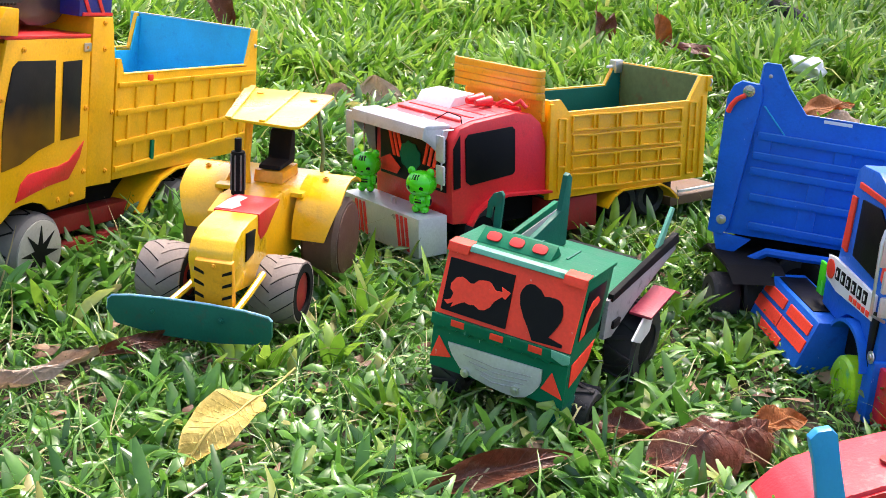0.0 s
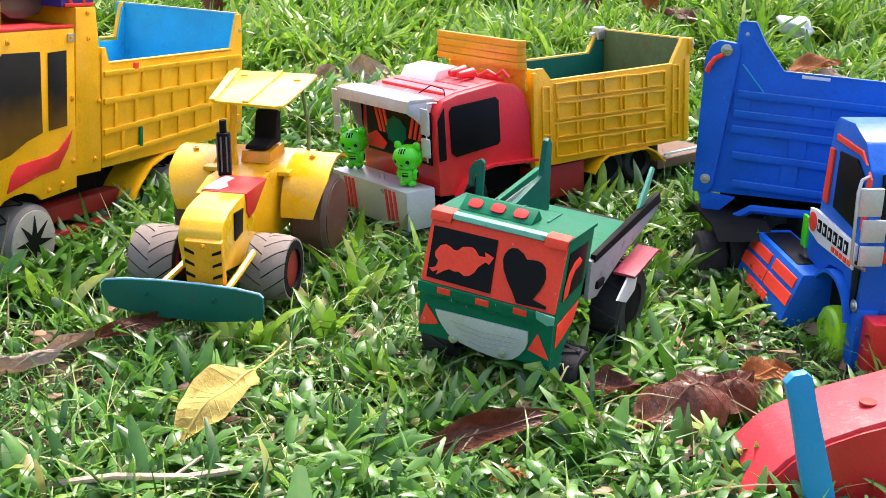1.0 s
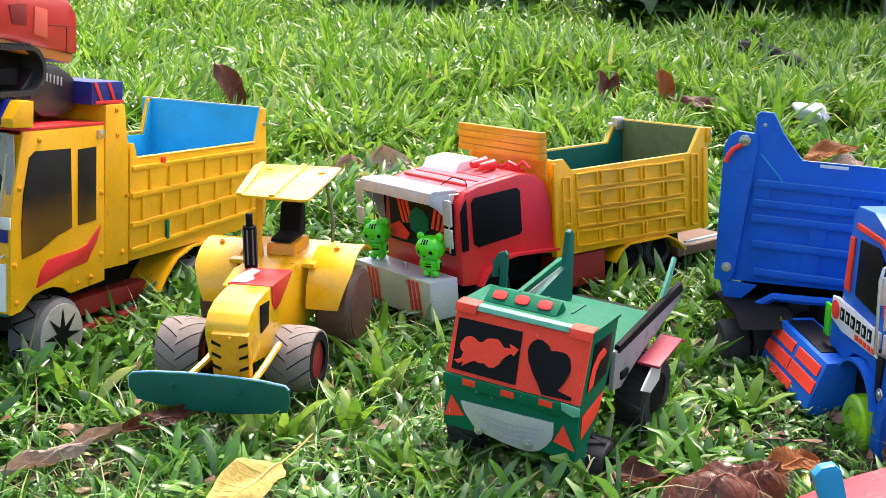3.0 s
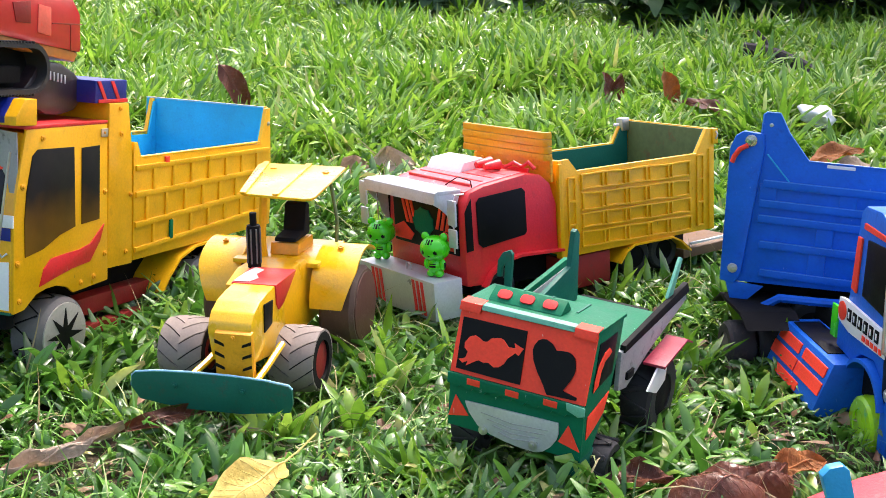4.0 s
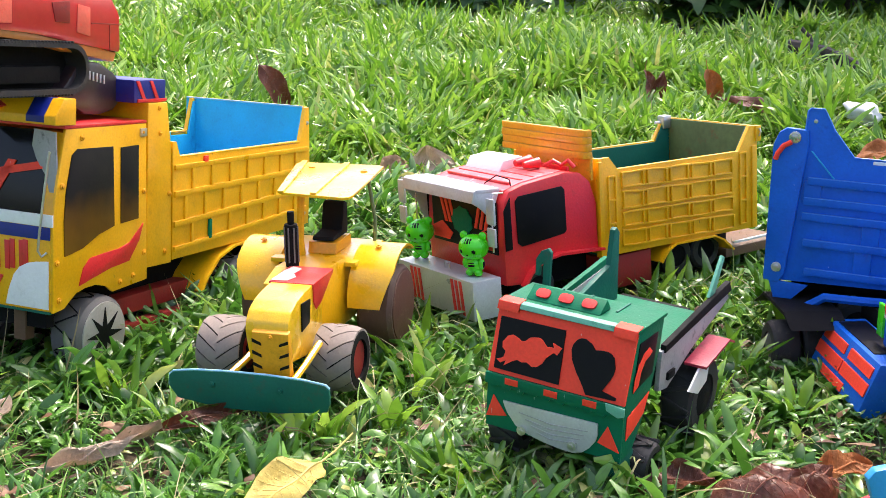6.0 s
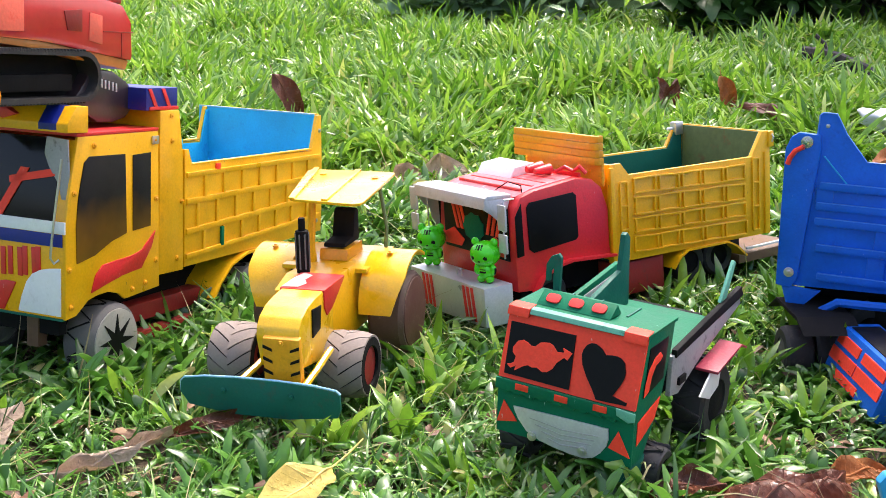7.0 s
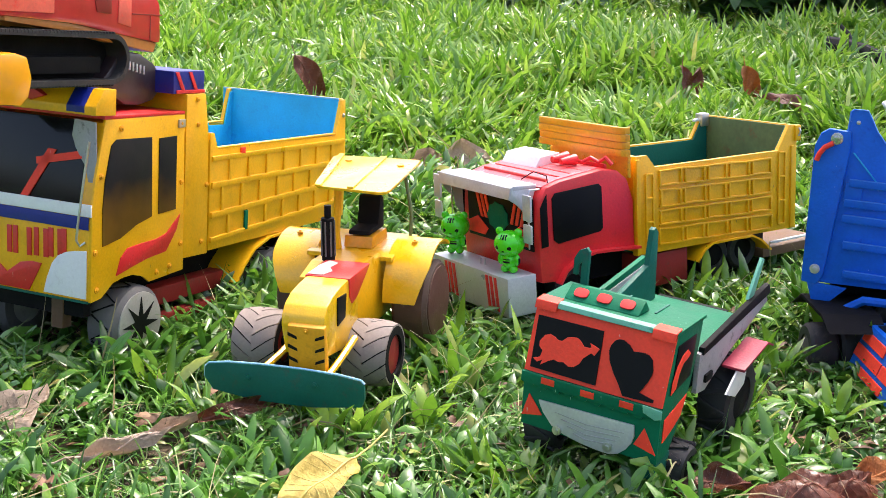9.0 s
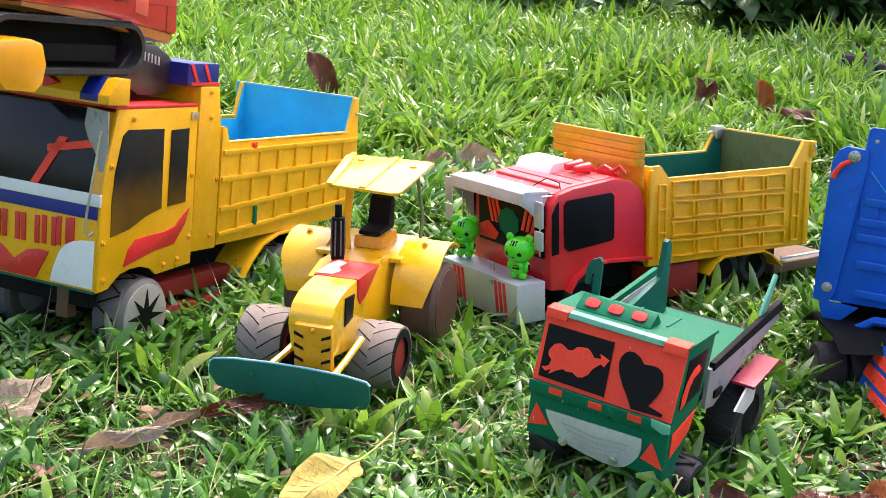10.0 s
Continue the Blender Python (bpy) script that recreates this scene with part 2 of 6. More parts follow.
def airbrush():
    """Black enamel sprayed over yellow, thinning out towards the sill."""
    m = mat("airbrushed_window", (0.006, 0.006, 0.007), 0.5, bump=0.05)
    n, l = m.node_tree.nodes, m.node_tree.links
    b = n["Principled BSDF"]
    b.inputs["Specular IOR Level"].default_value = 0.22
    co, sep = n.new("ShaderNodeTexCoord"), n.new("ShaderNodeSeparateXYZ")
    l.new(co.outputs["Object"], sep.inputs[0])
    no = n.new("ShaderNodeTexNoise")
    no.inputs["Scale"].default_value = 30
    l.new(co.outputs["Object"], no.inputs["Vector"])
    add = n.new("ShaderNodeMath")
    add.operation = "MULTIPLY_ADD"
    add.inputs[1].default_value = 0.05
    l.new(no.outputs["Fac"], add.inputs[0])
    l.new(sep.outputs["Z"], add.inputs[2])
    r = n.new("ShaderNodeMapRange")
    r.inputs["From Min"].default_value, r.inputs["From Max"].default_value = 0.145, 0.215
    r.inputs["To Min"].default_value, r.inputs["To Max"].default_value = 0.5, 0.0
    l.new(add.outputs[0], r.inputs["Value"])
    mx = n.new("ShaderNodeMix")
    mx.data_type = "RGBA"
    mx.inputs["A"].default_value, mx.inputs["B"].default_value = (0.007, 0.007, 0.008, 1), (0.42, 0.19, 0.01, 1)
    l.new(r.outputs[0], mx.inputs["Factor"])
    l.new(mx.outputs["Result"], b.inputs["Base Color"])
    return m


AIRBRUSH = airbrush()


# ---- mesh helpers ----
def part(name, bm, material, parent=None, label="", angle=35):
    me = bpy.data.meshes.new(name)
    bmesh.ops.recalc_face_normals(bm, faces=bm.faces)
    bm.to_mesh(me)
    bm.free()
    me.polygons.foreach_set("use_smooth", [True] * len(me.polygons))
    me.set_sharp_from_angle(angle=radians(angle))
    me.materials.append(material)
    ob = new(name, me)
    ob.parent = parent
    if label:
        tagged(ob, label)
    return ob


def thing(name, m, label, category, group=""):
    ob = new(name)
    ob.empty_display_size = 0.05
    ob.matrix_world = m
    return tagged(ob, label, category, group)


def bevelled(bm, width, seg=2):
    if width:
        bmesh.ops.bevel(bm, geom=list(bm.edges), offset=width, segments=seg, affect="EDGES", clamp_overlap=True, profile=0.6)
    return bm


def box(x0, x1, y0, y1, z0, z1, bevel=0.0012, bm=None):
    b = bmesh.new()
    bmesh.ops.create_cube(b, size=1, matrix=Matrix.Translation(((x0 + x1) / 2, (y0 + y1) / 2, (z0 + z1) / 2)) @ Matrix.Diagonal((abs(x1 - x0), abs(y1 - y0), abs(z1 - z0), 1)))
    bevelled(b, bevel)
    return join(bm, b)


def join(bm, b):
    if bm is None:
        return b
    me = bpy.data.meshes.new("joined")
    b.to_mesh(me)
    b.free()
    bm.from_mesh(me)
    bpy.data.meshes.remove(me)
    return bm


def put(axis, u, v, w):
    return {"x": (w, u, v), "y": (u, w, v), "z": (u, v, w)}[axis]


def prism(profile, axis, a, b, bevel=0.0, bm=None):
    """A flat outline (in the other two axes) drawn out along an axis from a to b."""
    m = bmesh.new()
    lo = [m.verts.new(put(axis, u, v, a)) for u, v in profile]
    hi = [m.verts.new(put(axis, u, v, b)) for u, v in profile]
    m.faces.new(lo)
    m.faces.new(hi[::-1])
    k = len(profile)
    for i in range(k):
        m.faces.new((lo[i], hi[i], hi[(i + 1) % k], lo[(i + 1) % k]))
    bmesh.ops.recalc_face_normals(m, faces=m.faces)
    bevelled(m, bevel)
    return join(bm, m)


def cyl(p, axis, r, length, seg=20, bevel=0.0, bm=None, r2=None):
    m = bmesh.new()
    turn = {"x": Matrix.Rotation(radians(90), 4, "Y"), "y": Matrix.Rotation(radians(90), 4, "X"), "z": Matrix.Identity(4)}[axis]
    bmesh.ops.create_cone(m, cap_ends=True, segments=seg, radius1=r, radius2=r if r2 is None else r2, depth=length, matrix=Matrix.Translation(p) @ turn)
    bevelled(m, bevel)
    return join(bm, m)


def tube(points, r, seg=8, bm=None):
    m = bmesh.new()
    pts = [Vector(p) for p in points]
    rings = []
    for i, p in enumerate(pts):
        t = (pts[min(i + 1, len(pts) - 1)] - pts[max(i - 1, 0)]).normalized()
        s = t.orthogonal().normalized() if not rings else (side - t * side.dot(t)).normalized()
        side = s
        u = t.cross(s)
        rings.append([m.verts.new(p + r * (math.cos(a) * s + math.sin(a) * u)) for a in [2 * math.pi * k / seg for k in range(seg)]])
    for a, b in zip(rings, rings[1:]):
        for k in range(seg):
            m.faces.new((a[k], a[(k + 1) % seg], b[(k + 1) % seg], b[k]))
    m.faces.new(rings[0][::-1])
    m.faces.new(rings[-1])
    return join(bm, m)


def band(profile, axis, a, b, thick, bm=None):
    """A bent sheet: an open line in two axes, thickened and drawn out along the third."""
    pts = [Vector(p) for p in profile]
    out = []
    for i, p in enumerate(pts):
        t = (pts[min(i + 1, len(pts) - 1)] - pts[max(i - 1, 0)]).normalized()
        out.append(p + thick * Vector((-t.y, t.x)))
    return prism([tuple(p) for p in pts] + [tuple(p) for p in out[::-1]], axis, a, b, 0, bm)


def turned(profile, p, seg=32):
    """A ring turned about the y axis through p: outline as (y, radius)."""
    m = bmesh.new()
    rings = []
    for k in range(seg):
        a = 2 * math.pi * k / seg
        rings.append([m.verts.new((p[0] + r * math.cos(a), p[1] + y, p[2] + r * math.sin(a))) for y, r in profile])
    for k in range(seg):
        a, b = rings[k], rings[(k + 1) % seg]
        for i in range(len(profile)):
            j = (i + 1) % len(profile)
            m.faces.new((a[i], a[j], b[j], b[i]))
    return m


def arc(cx, cz, r, a0, a1, n):
    return [(cx + r * math.cos(radians(a0 + (a1 - a0) * i / n)), cz + r * math.sin(radians(a0 + (a1 - a0) * i / n))) for i in range(n + 1)]


def screw(p, axis, parent, r=0.0032, material=None):
    b = cyl(p, axis, r, 0.0016, 14, 0.0004)
    tip = [p[i] + (0.0012 if "xyz"[i] == axis and p[i] > 0 else -0.0012 if "xyz"[i] == axis else 0) for i in range(3)]
    cyl(tip, axis, r * 0.5, 0.0016, 10, 0.0003, b)
    return part("screw", b, material or STEEL, parent)


def tyre(name, p, r, width, material, parent, rim=None, bulge=0.08, label=""):
    h = width / 2
    ob = part(name, turned([(-h, r * 0.55), (-h, r * 0.86), (-h * 0.8, r * 0.97), (-h * 0.4, r), (h * 0.4, r), (h * 0.8, r * 0.97), (h, r * 0.86), (h, r * 0.55)], p, 36), material, parent, label)
    if rim:
        part("rim", cyl((p[0], p[1], p[2]), "y", r * 0.57, width * 0.9, 24, 0.001), rim, ob)
    return ob


# ---- the lawn ----
def soil_z(x, y):
    up = np.clip((y - 1.35) / 1.2, 0, 2.3)
    far = np.clip((y - 4.2) / 30.0, 0, 1)
    return -0.03 + 0.07 * up * np.clip(up, 0, 1) ** 0.5 + 0.008 * np.sin(5.1 * x + 1.3) * np.sin(4.3 * y) + 0.005 * np.sin(13 * x + 7 * y) - 0.02 * far


def build_ground():
    n = 150
    u = np.linspace(-1, 1, n)
    xs = np.sign(u) * (2.5 * np.abs(u) + 400 * np.abs(u) ** 9)
    ys = 1.8 + np.sign(u) * (3.2 * np.abs(u) + 400 * np.abs(u) ** 9)
    gx, gy = np.meshgrid(xs, ys)
    gz = soil_z(np.clip(gx, -6, 6), gy)
    me = bpy.data.meshes.new("ground")
    me.from_pydata(np.stack([gx.ravel(), gy.ravel(), gz.ravel()], 1).tolist(), [], [(j * n + i, j * n + i + 1, (j + 1) * n + i + 1, (j + 1) * n + i) for j in range(n - 1) for i in range(n - 1)])
    me.polygons.foreach_set("use_smooth", [True] * len(me.polygons))
    me.materials.append(SOIL)
    tagged(new("ground", me), "dark bare soil under the lawn", "ground", kind="structure")


build_ground()

# where toys press the grass down: pose, x from, x to, half width
FOOTPRINTS = [
    (pose(0.40, 1.10, 0), -0.09, 0.08, 0.2, 0.5),
    (pose(0.285, 0.87, 0), -0.07, 0.08, 0.06, 0.45),
    (pose(-0.095, 0.875, 0), -0.05, 0.05, 0.05, 0.5),
    (pose(0.12, 0.815, 0), -0.07, 0.06, 0.03, 0.5),
    (pose(-0.26, 0.96, 0), -0.07, 0.07, 0.04, 0.5),
    (pose(0.90, 2.28, 0), -0.09, 0.09, 0.13, 0.4),
]


def strips(base, azim, lift, bend, length, width, k=4, crease=0.16, shape=(0.55, 0.92, 1.0, 0.88, 0.3), roll=None):
    """Verts and faces of many arched, creased blades at once."""
    c = len(base)
    v = np.zeros((c, k + 1, 3, 3))
    p = base.copy()
    roll = np.random.normal(0, 0.35, c) if roll is None else roll
    twist = np.random.normal(0, 0.5, c)
    sway = np.random.normal(0, 0.25, c)
    for i in range(k + 1):
        e = lift - bend * (i / k)
        turn = azim + sway * (i / k)
        heading = np.stack([np.cos(turn), np.sin(turn), np.zeros(c)], 1)
        side = np.stack([-np.sin(turn), np.cos(turn), np.zeros(c)], 1)
        lean = roll + twist * (i / k)
        t = heading * np.cos(e)[:, None]
        t[:, 2] = np.sin(e)
        nrm = np.cross(t, side)
        s = side * np.cos(lean)[:, None] + nrm * np.sin(lean)[:, None]
        up = np.cross(s, t)
        half = (width * shape[i] / 2)[:, None]
        v[:, i, 0] = p - s * half
        v[:, i, 1] = p - up * half * crease * 2
        v[:, i, 2] = p + s * half
        p = p + t * (length / k)[:, None]
    idx = np.arange(c * (k + 1) * 3).reshape(c, k + 1, 3)
    f = []
    for i in range(k):
        for j in range(2):
            f.append(np.stack([idx[:, i, j], idx[:, i, j + 1], idx[:, i + 1, j + 1], idx[:, i + 1, j]], 1))
    return v.reshape(-1, 3), np.concatenate(f)


def mesh_of(name, v, f, material, label, category, kind="stuff"):
    me = bpy.data.meshes.new(name)
    me.vertices.add(len(v))
    me.vertices.foreach_set("co", v.astype(np.float32).ravel())
    me.loops.add(f.size)
    me.loops.foreach_set("vertex_index", f.astype(np.int32).ravel())
    me.polygons.add(len(f))
    me.polygons.foreach_set("loop_start", np.arange(0, f.size, 4, dtype=np.int32))
    me.polygons.foreach_set("use_smooth", np.ones(len(f), dtype=bool))
    me.update(calc_edges=True)
    me.materials.append(material)
    return tagged(new(name, me), label, category, kind=kind)


def spots(c, y0, y1, margin, power=1.0):
    """Places over the part of the lawn in front of the camera, spread evenly over its area."""
    out = np.zeros((0, 2))
    while len(out) < c:
        y = np.random.uniform(y0, y1, c * 2)
        x = np.random.uniform(-1, 1, c * 2) * (0.45 * y1 + margin)
        ok = np.abs(x - 0.03) < 0.45 * y + margin
        out = np.concatenate([out, np.stack([x[ok], y[ok]], 1)])
    return out[:c]


def pressed(xy):
    """1 on open lawn, smaller where a toy stands."""
    free = np.ones(len(xy))
    for m, x0, x1, half, *k in FOOTPRINTS:
        inv = m.inverted()
        lx = inv[0][0] * xy[:, 0] + inv[0][1] * xy[:, 1] + inv[0][3]
        ly = inv[1][0] * xy[:, 0] + inv[1][1] * xy[:, 1] + inv[1][3]
        free[(lx > x0) & (lx < x1) & (np.abs(ly) < half)] = k[0] if k else 0.3
    return free


def clumpy(xy, scale, seed):
    return np.array([noise.noise((x * scale, y * scale, seed)) for x, y in xy])


def build_grass():
    # broad-bladed turf in tufts among the toys
    t = spots(6000, 0.45, 2.0, 0.25)
    lush = clumpy(t, 5, 1.7)
    keep = (lush > -0.22) | (np.random.rand(len(t)) < 0.35)
    t, lush = t[keep], lush[keep]
    t, lush = np.repeat(t, 8, 0), np.repeat(lush, 8)
    away = np.random.uniform(0, 6.283, len(t))
    xy = t + np.random.gamma(2.0, 0.006, len(t))[:, None] * np.stack([np.cos(away), np.sin(away)], 1)
    c = len(xy)
    free = pressed(xy)
    near = np.clip((xy[:, 1] - 0.7) / 0.6, 0, 1)
    length = np.random.uniform(0.022, 0.060, c) * (1 + 0.6 * lush) * (0.8 + 0.35 * near) * free
    width = np.random.uniform(0.0045, 0.0125, c) * (0.9 + 0.2 * near)
    lift = np.random.uniform(0.35, 1.45, c)
    base = np.column_stack([xy, soil_z(xy[:, 0], xy[:, 1]) + np.random.uniform(0, 0.016, c) * free])
    v, f = strips(base, away + np.random.normal(0, 0.7, c), lift, np.random.uniform(0.4, 2.0, c), length, width)
    mesh_of("short_grass", v, f, GRASS, "short broad-bladed green turf grass, damp and shiny", "grass")
    # thin fine grass between the broad blades
    xy = spots(21000, 0.5, 1.9, 0.15)
    c = len(xy)
    free = pressed(xy)
    base = np.column_stack([xy, soil_z(xy[:, 0], xy[:, 1]) + np.random.uniform(0, 0.012, c) * free])
    v, f = strips(base, np.random.uniform(0, 6.283, c), np.random.uniform(0.3, 1.5, c), np.random.uniform(0.2, 2.4, c), np.random.uniform(0.02, 0.07, c) * free, np.random.uniform(0.0012, 0.0034, c), k=3, shape=(0.8, 1.0, 0.8, 0.1))
    mesh_of("fine_grass", v, f, GRASS, "fine thin grass between the broad blades", "grass")
    # lush, curling grass on the rise behind, in upright tufts
    for name, count, y0, y1, k, shape, label in (("tall_grass", 4300, 1.75, 3.0, 4, (0.55, 0.95, 1.0, 0.86, 0.22), "lush bright green grass on the rise behind the toys"), ("rise_grass", 5200, 2.95, 4.7, 3, (0.6, 1.0, 0.9, 0.1), "bright green grass higher up the rise")):
        t = spots(count, y0, y1, 0.35)
        t = t[(t[:, 1] < 3.6) | (t[:, 0] < 0.15) | (np.random.rand(len(t)) < 0.35)]
        lush = clumpy(t, 3, 4.2) + 0.6 * clumpy(t, 9, 2.2)
        t, lush = np.repeat(t, 9, 0), np.repeat(lush, 9)
        away = np.random.uniform(0, 6.283, len(t))
        xy = t + np.random.gamma(2.0, 0.011, len(t))[:, None] * np.stack([np.cos(away), np.sin(away)], 1)
        c = len(xy)
        free = pressed(xy)
        grow = np.clip((xy[:, 1] - 1.75) / 0.5, 0.5, 1)
        length = np.random.uniform(0.05, 0.115, c) * (1 + 0.8 * lush) * grow * free
        width = np.random.uniform(0.006, 0.0125, c) * (1 + 0.08 * (xy[:, 1] - 2))
        base = np.column_stack([xy, soil_z(xy[:, 0], xy[:, 1]) + np.random.uniform(0, 0.02, c) * free])
        v, f = strips(base, away + np.random.normal(0, 0.7, c), np.random.uniform(0.7, 1.5, c), np.random.gamma(2.2, 0.55, c), length, width, k=k, shape=shape)
        mesh_of(name, v, f, TALL, label, "grass")
    # far turf out to where the lawn ends
    xy = spots(16000, 4.6, 11, 2.0)
    c = len(xy)
    base = np.column_stack([xy, soil_z(xy[:, 0], xy[:, 1])])
    v, f = strips(base, np.random.uniform(0, 6.283, c), np.random.uniform(0.6, 1.5, c), np.random.uniform(0.3, 1.5, c), np.random.uniform(0.12, 0.25, c), np.random.uniform(0.012, 0.03, c), k=2, shape=(0.7, 1.0, 0.1))
    mesh_of("far_grass", v, f, TALL, "bright green grass far behind the toys", "grass")
    # the lawn goes on all round
    xy = np.random.uniform((-7, -5), (7, 11), (52000, 2))
    out = (np.abs(xy[:, 0] - 0.03) > 0.43 * np.maximum(xy[:, 1], 0) + np.where(xy[:, 1] < 1.8, 0.22, 0.3)) | (xy[:, 1] < 0.45)
    xy = xy[out & (np.hypot(xy[:, 0], xy[:, 1]) > 0.3)]
    c = len(xy)
    base = np.column_stack([xy, soil_z(xy[:, 0], xy[:, 1])])
    v, f = strips(base, np.random.uniform(0, 6.283, c), np.random.uniform(0.1, 1.0, c), np.random.uniform(0.3, 1.4, c), np.random.uniform(0.12, 0.23, c), np.random.uniform(0.03, 0.06, c), k=2, shape=(0.7, 1.0, 0.1))
    mesh_of("lawn_around", v, f, GRASS, "green lawn going on round the toys", "grass")
    # small oval-leaved weeds in the turf
    t = spots(1500, 0.45, 1.5, 0.2)
    keep = clumpy(t, 6, 9.1) > 0.12
    t = np.repeat(t[keep], 7, 0)
    xy = t + np.random.normal(0, 0.011, t.shape)
    c = len(xy)
    free = pressed(xy)
    base = np.column_stack([xy, soil_z(xy[:, 0], xy[:, 1]) + np.random.uniform(0.006, 0.042, c) * free])
    v, f = strips(base, np.random.uniform(0, 6.283, c), np.random.uniform(-0.1, 0.8, c), np.random.uniform(0.1, 0.9, c), np.random.uniform(0.012, 0.03, c) * free, np.random.uniform(0.005, 0.0105, c) * free, shape=(0.12, 0.7, 1.0, 0.62, 0.0))
    mesh_of("weeds", v, f, WEED, "small oval-leaved weeds among the turf", "weeds")
    # tall sprouts with a few broad upright leaves, also where they have grown up before the toys
    t = np.concatenate([spots(80, 1.0, 1.9, 0.1), np.array([(-0.10, 1.035), (-0.075, 1.045), (0.02, 1.27), (-0.02, 1.29), (0.06, 1.255), (0.30, 1.40), (0.34, 1.42), (0.36, 1.36), (-0.43, 1.10), (-0.40, 1.08), (0.39, 1.45), (0.36, 1.44), (0.42, 1.47), (0.33, 1.43), (0.40, 1.43), (0.0, 1.20), (0.03, 1.19), (0.02, 1.16), (-0.01, 1.23), (0.057, 0.934), (0.07, 0.924), (0.04, 0.94), (-0.30, 1.16), (-0.27, 1.12)])])
    t = np.repeat(t, 6, 0)
    away = np.random.uniform(0, 6.283, len(t))
    xy = t + 0.006 * np.stack([np.cos(away), np.sin(away)], 1)
    c = len(xy)
    base = np.column_stack([xy, soil_z(xy[:, 0], xy[:, 1]) + np.random.uniform(0.0, 0.02, c)])
    v, f = strips(base, away, np.random.uniform(0.8, 1.45, c), np.random.uniform(0.2, 1.2, c), np.random.uniform(0.035, 0.068, c), np.random.uniform(0.009, 0.015, c), shape=(0.4, 0.85, 1.0, 0.75, 0.05))
    mesh_of("sprouts", v, f, TALL, "tall broad-leaved bright green sprouts in the turf", "grass")
    # brown crumbs of old leaves
    xy = spots(900, 0.45, 1.6, 0.15)
    c = len(xy)
    free = pressed(xy)
    base = np.column_stack([xy, soil_z(xy[:, 0], xy[:, 1]) + np.random.uniform(0.008, 0.03, c) * free])
    v, f = strips(base, np.random.uniform(0, 6.283, c), np.random.uniform(-0.3, 0.5, c), np.random.uniform(-0.8, 0.9, c), np.random.uniform(0.01, 0.03, c), np.random.uniform(0.006, 0.015, c), shape=(0.3, 0.9, 1.0, 0.6, 0.2))
    mesh_of("leaf_crumbs", v, f, CRUMBS, "brown crumbs of old leaves in the turf", "leaf litter")
    # dry straw and seed stalks
    xy = spots(4200, 0.45, 2.6, 0.2)
    c = len(xy)
    free = pressed(xy)
    base = np.column_stack([xy, soil_z(xy[:, 0], xy[:, 1]) + np.random.uniform(0.0, 0.025, c) * free])
    v, f = strips(base, np.random.uniform(0, 6.283, c), np.random.uniform(0.0, 1.1, c), np.random.uniform(-0.3, 2.2, c), np.random.uniform(0.03, 0.11, c) * free, np.random.uniform(0.0007, 0.0022, c), shape=(0.9, 1, 0.9, 0.7, 0.2))
    mesh_of("dry_straw", v, f, STRAW, "thin dry stalks and straw in the turf", "straw")


# ---- toys ----
PALE_BLUE = mat("pale_blue_edge", (0.25, 0.5, 0.65), 0.5)

def brick_ribs(parent, y, out, x0, x1, rows, step, material, upright=0.005, sink=0.0):
    """Raised strips on a dump bed's side: long ones at the given heights, short uprights between."""
    t = 0.0028 * out
    for z0, z1, h in rows:
        b = prism([(x0, z0 - h / 2), (x0, z0 + h / 2), (x1, z1 + h / 2), (x1, z1 - h / 2)], "y", y, y + t, 0.0007)
        part("rib", b, material, parent)
    for k, ((a0, a1, h), (c0, c1, g)) in enumerate(zip(rows, rows[1:])):
        x = x0 + (step * 0.55 if k % 2 else step * 0.9) * (1 if x1 > x0 else -1)
        while (x < x1 - step * 0.3) if x1 > x0 else (x > x1 + step * 0.3):
            u = (x - x0) / (x1 - x0)
            za, zc = a0 + (a1 - a0) * u, c0 + (c1 - c0) * u
            part("rib", box(x - upright / 2, x + upright / 2, y, y + t * 0.9, min(za, zc), max(za, zc), 0.0007), material, parent)
            x += step * (1 if x1 > x0 else -1)


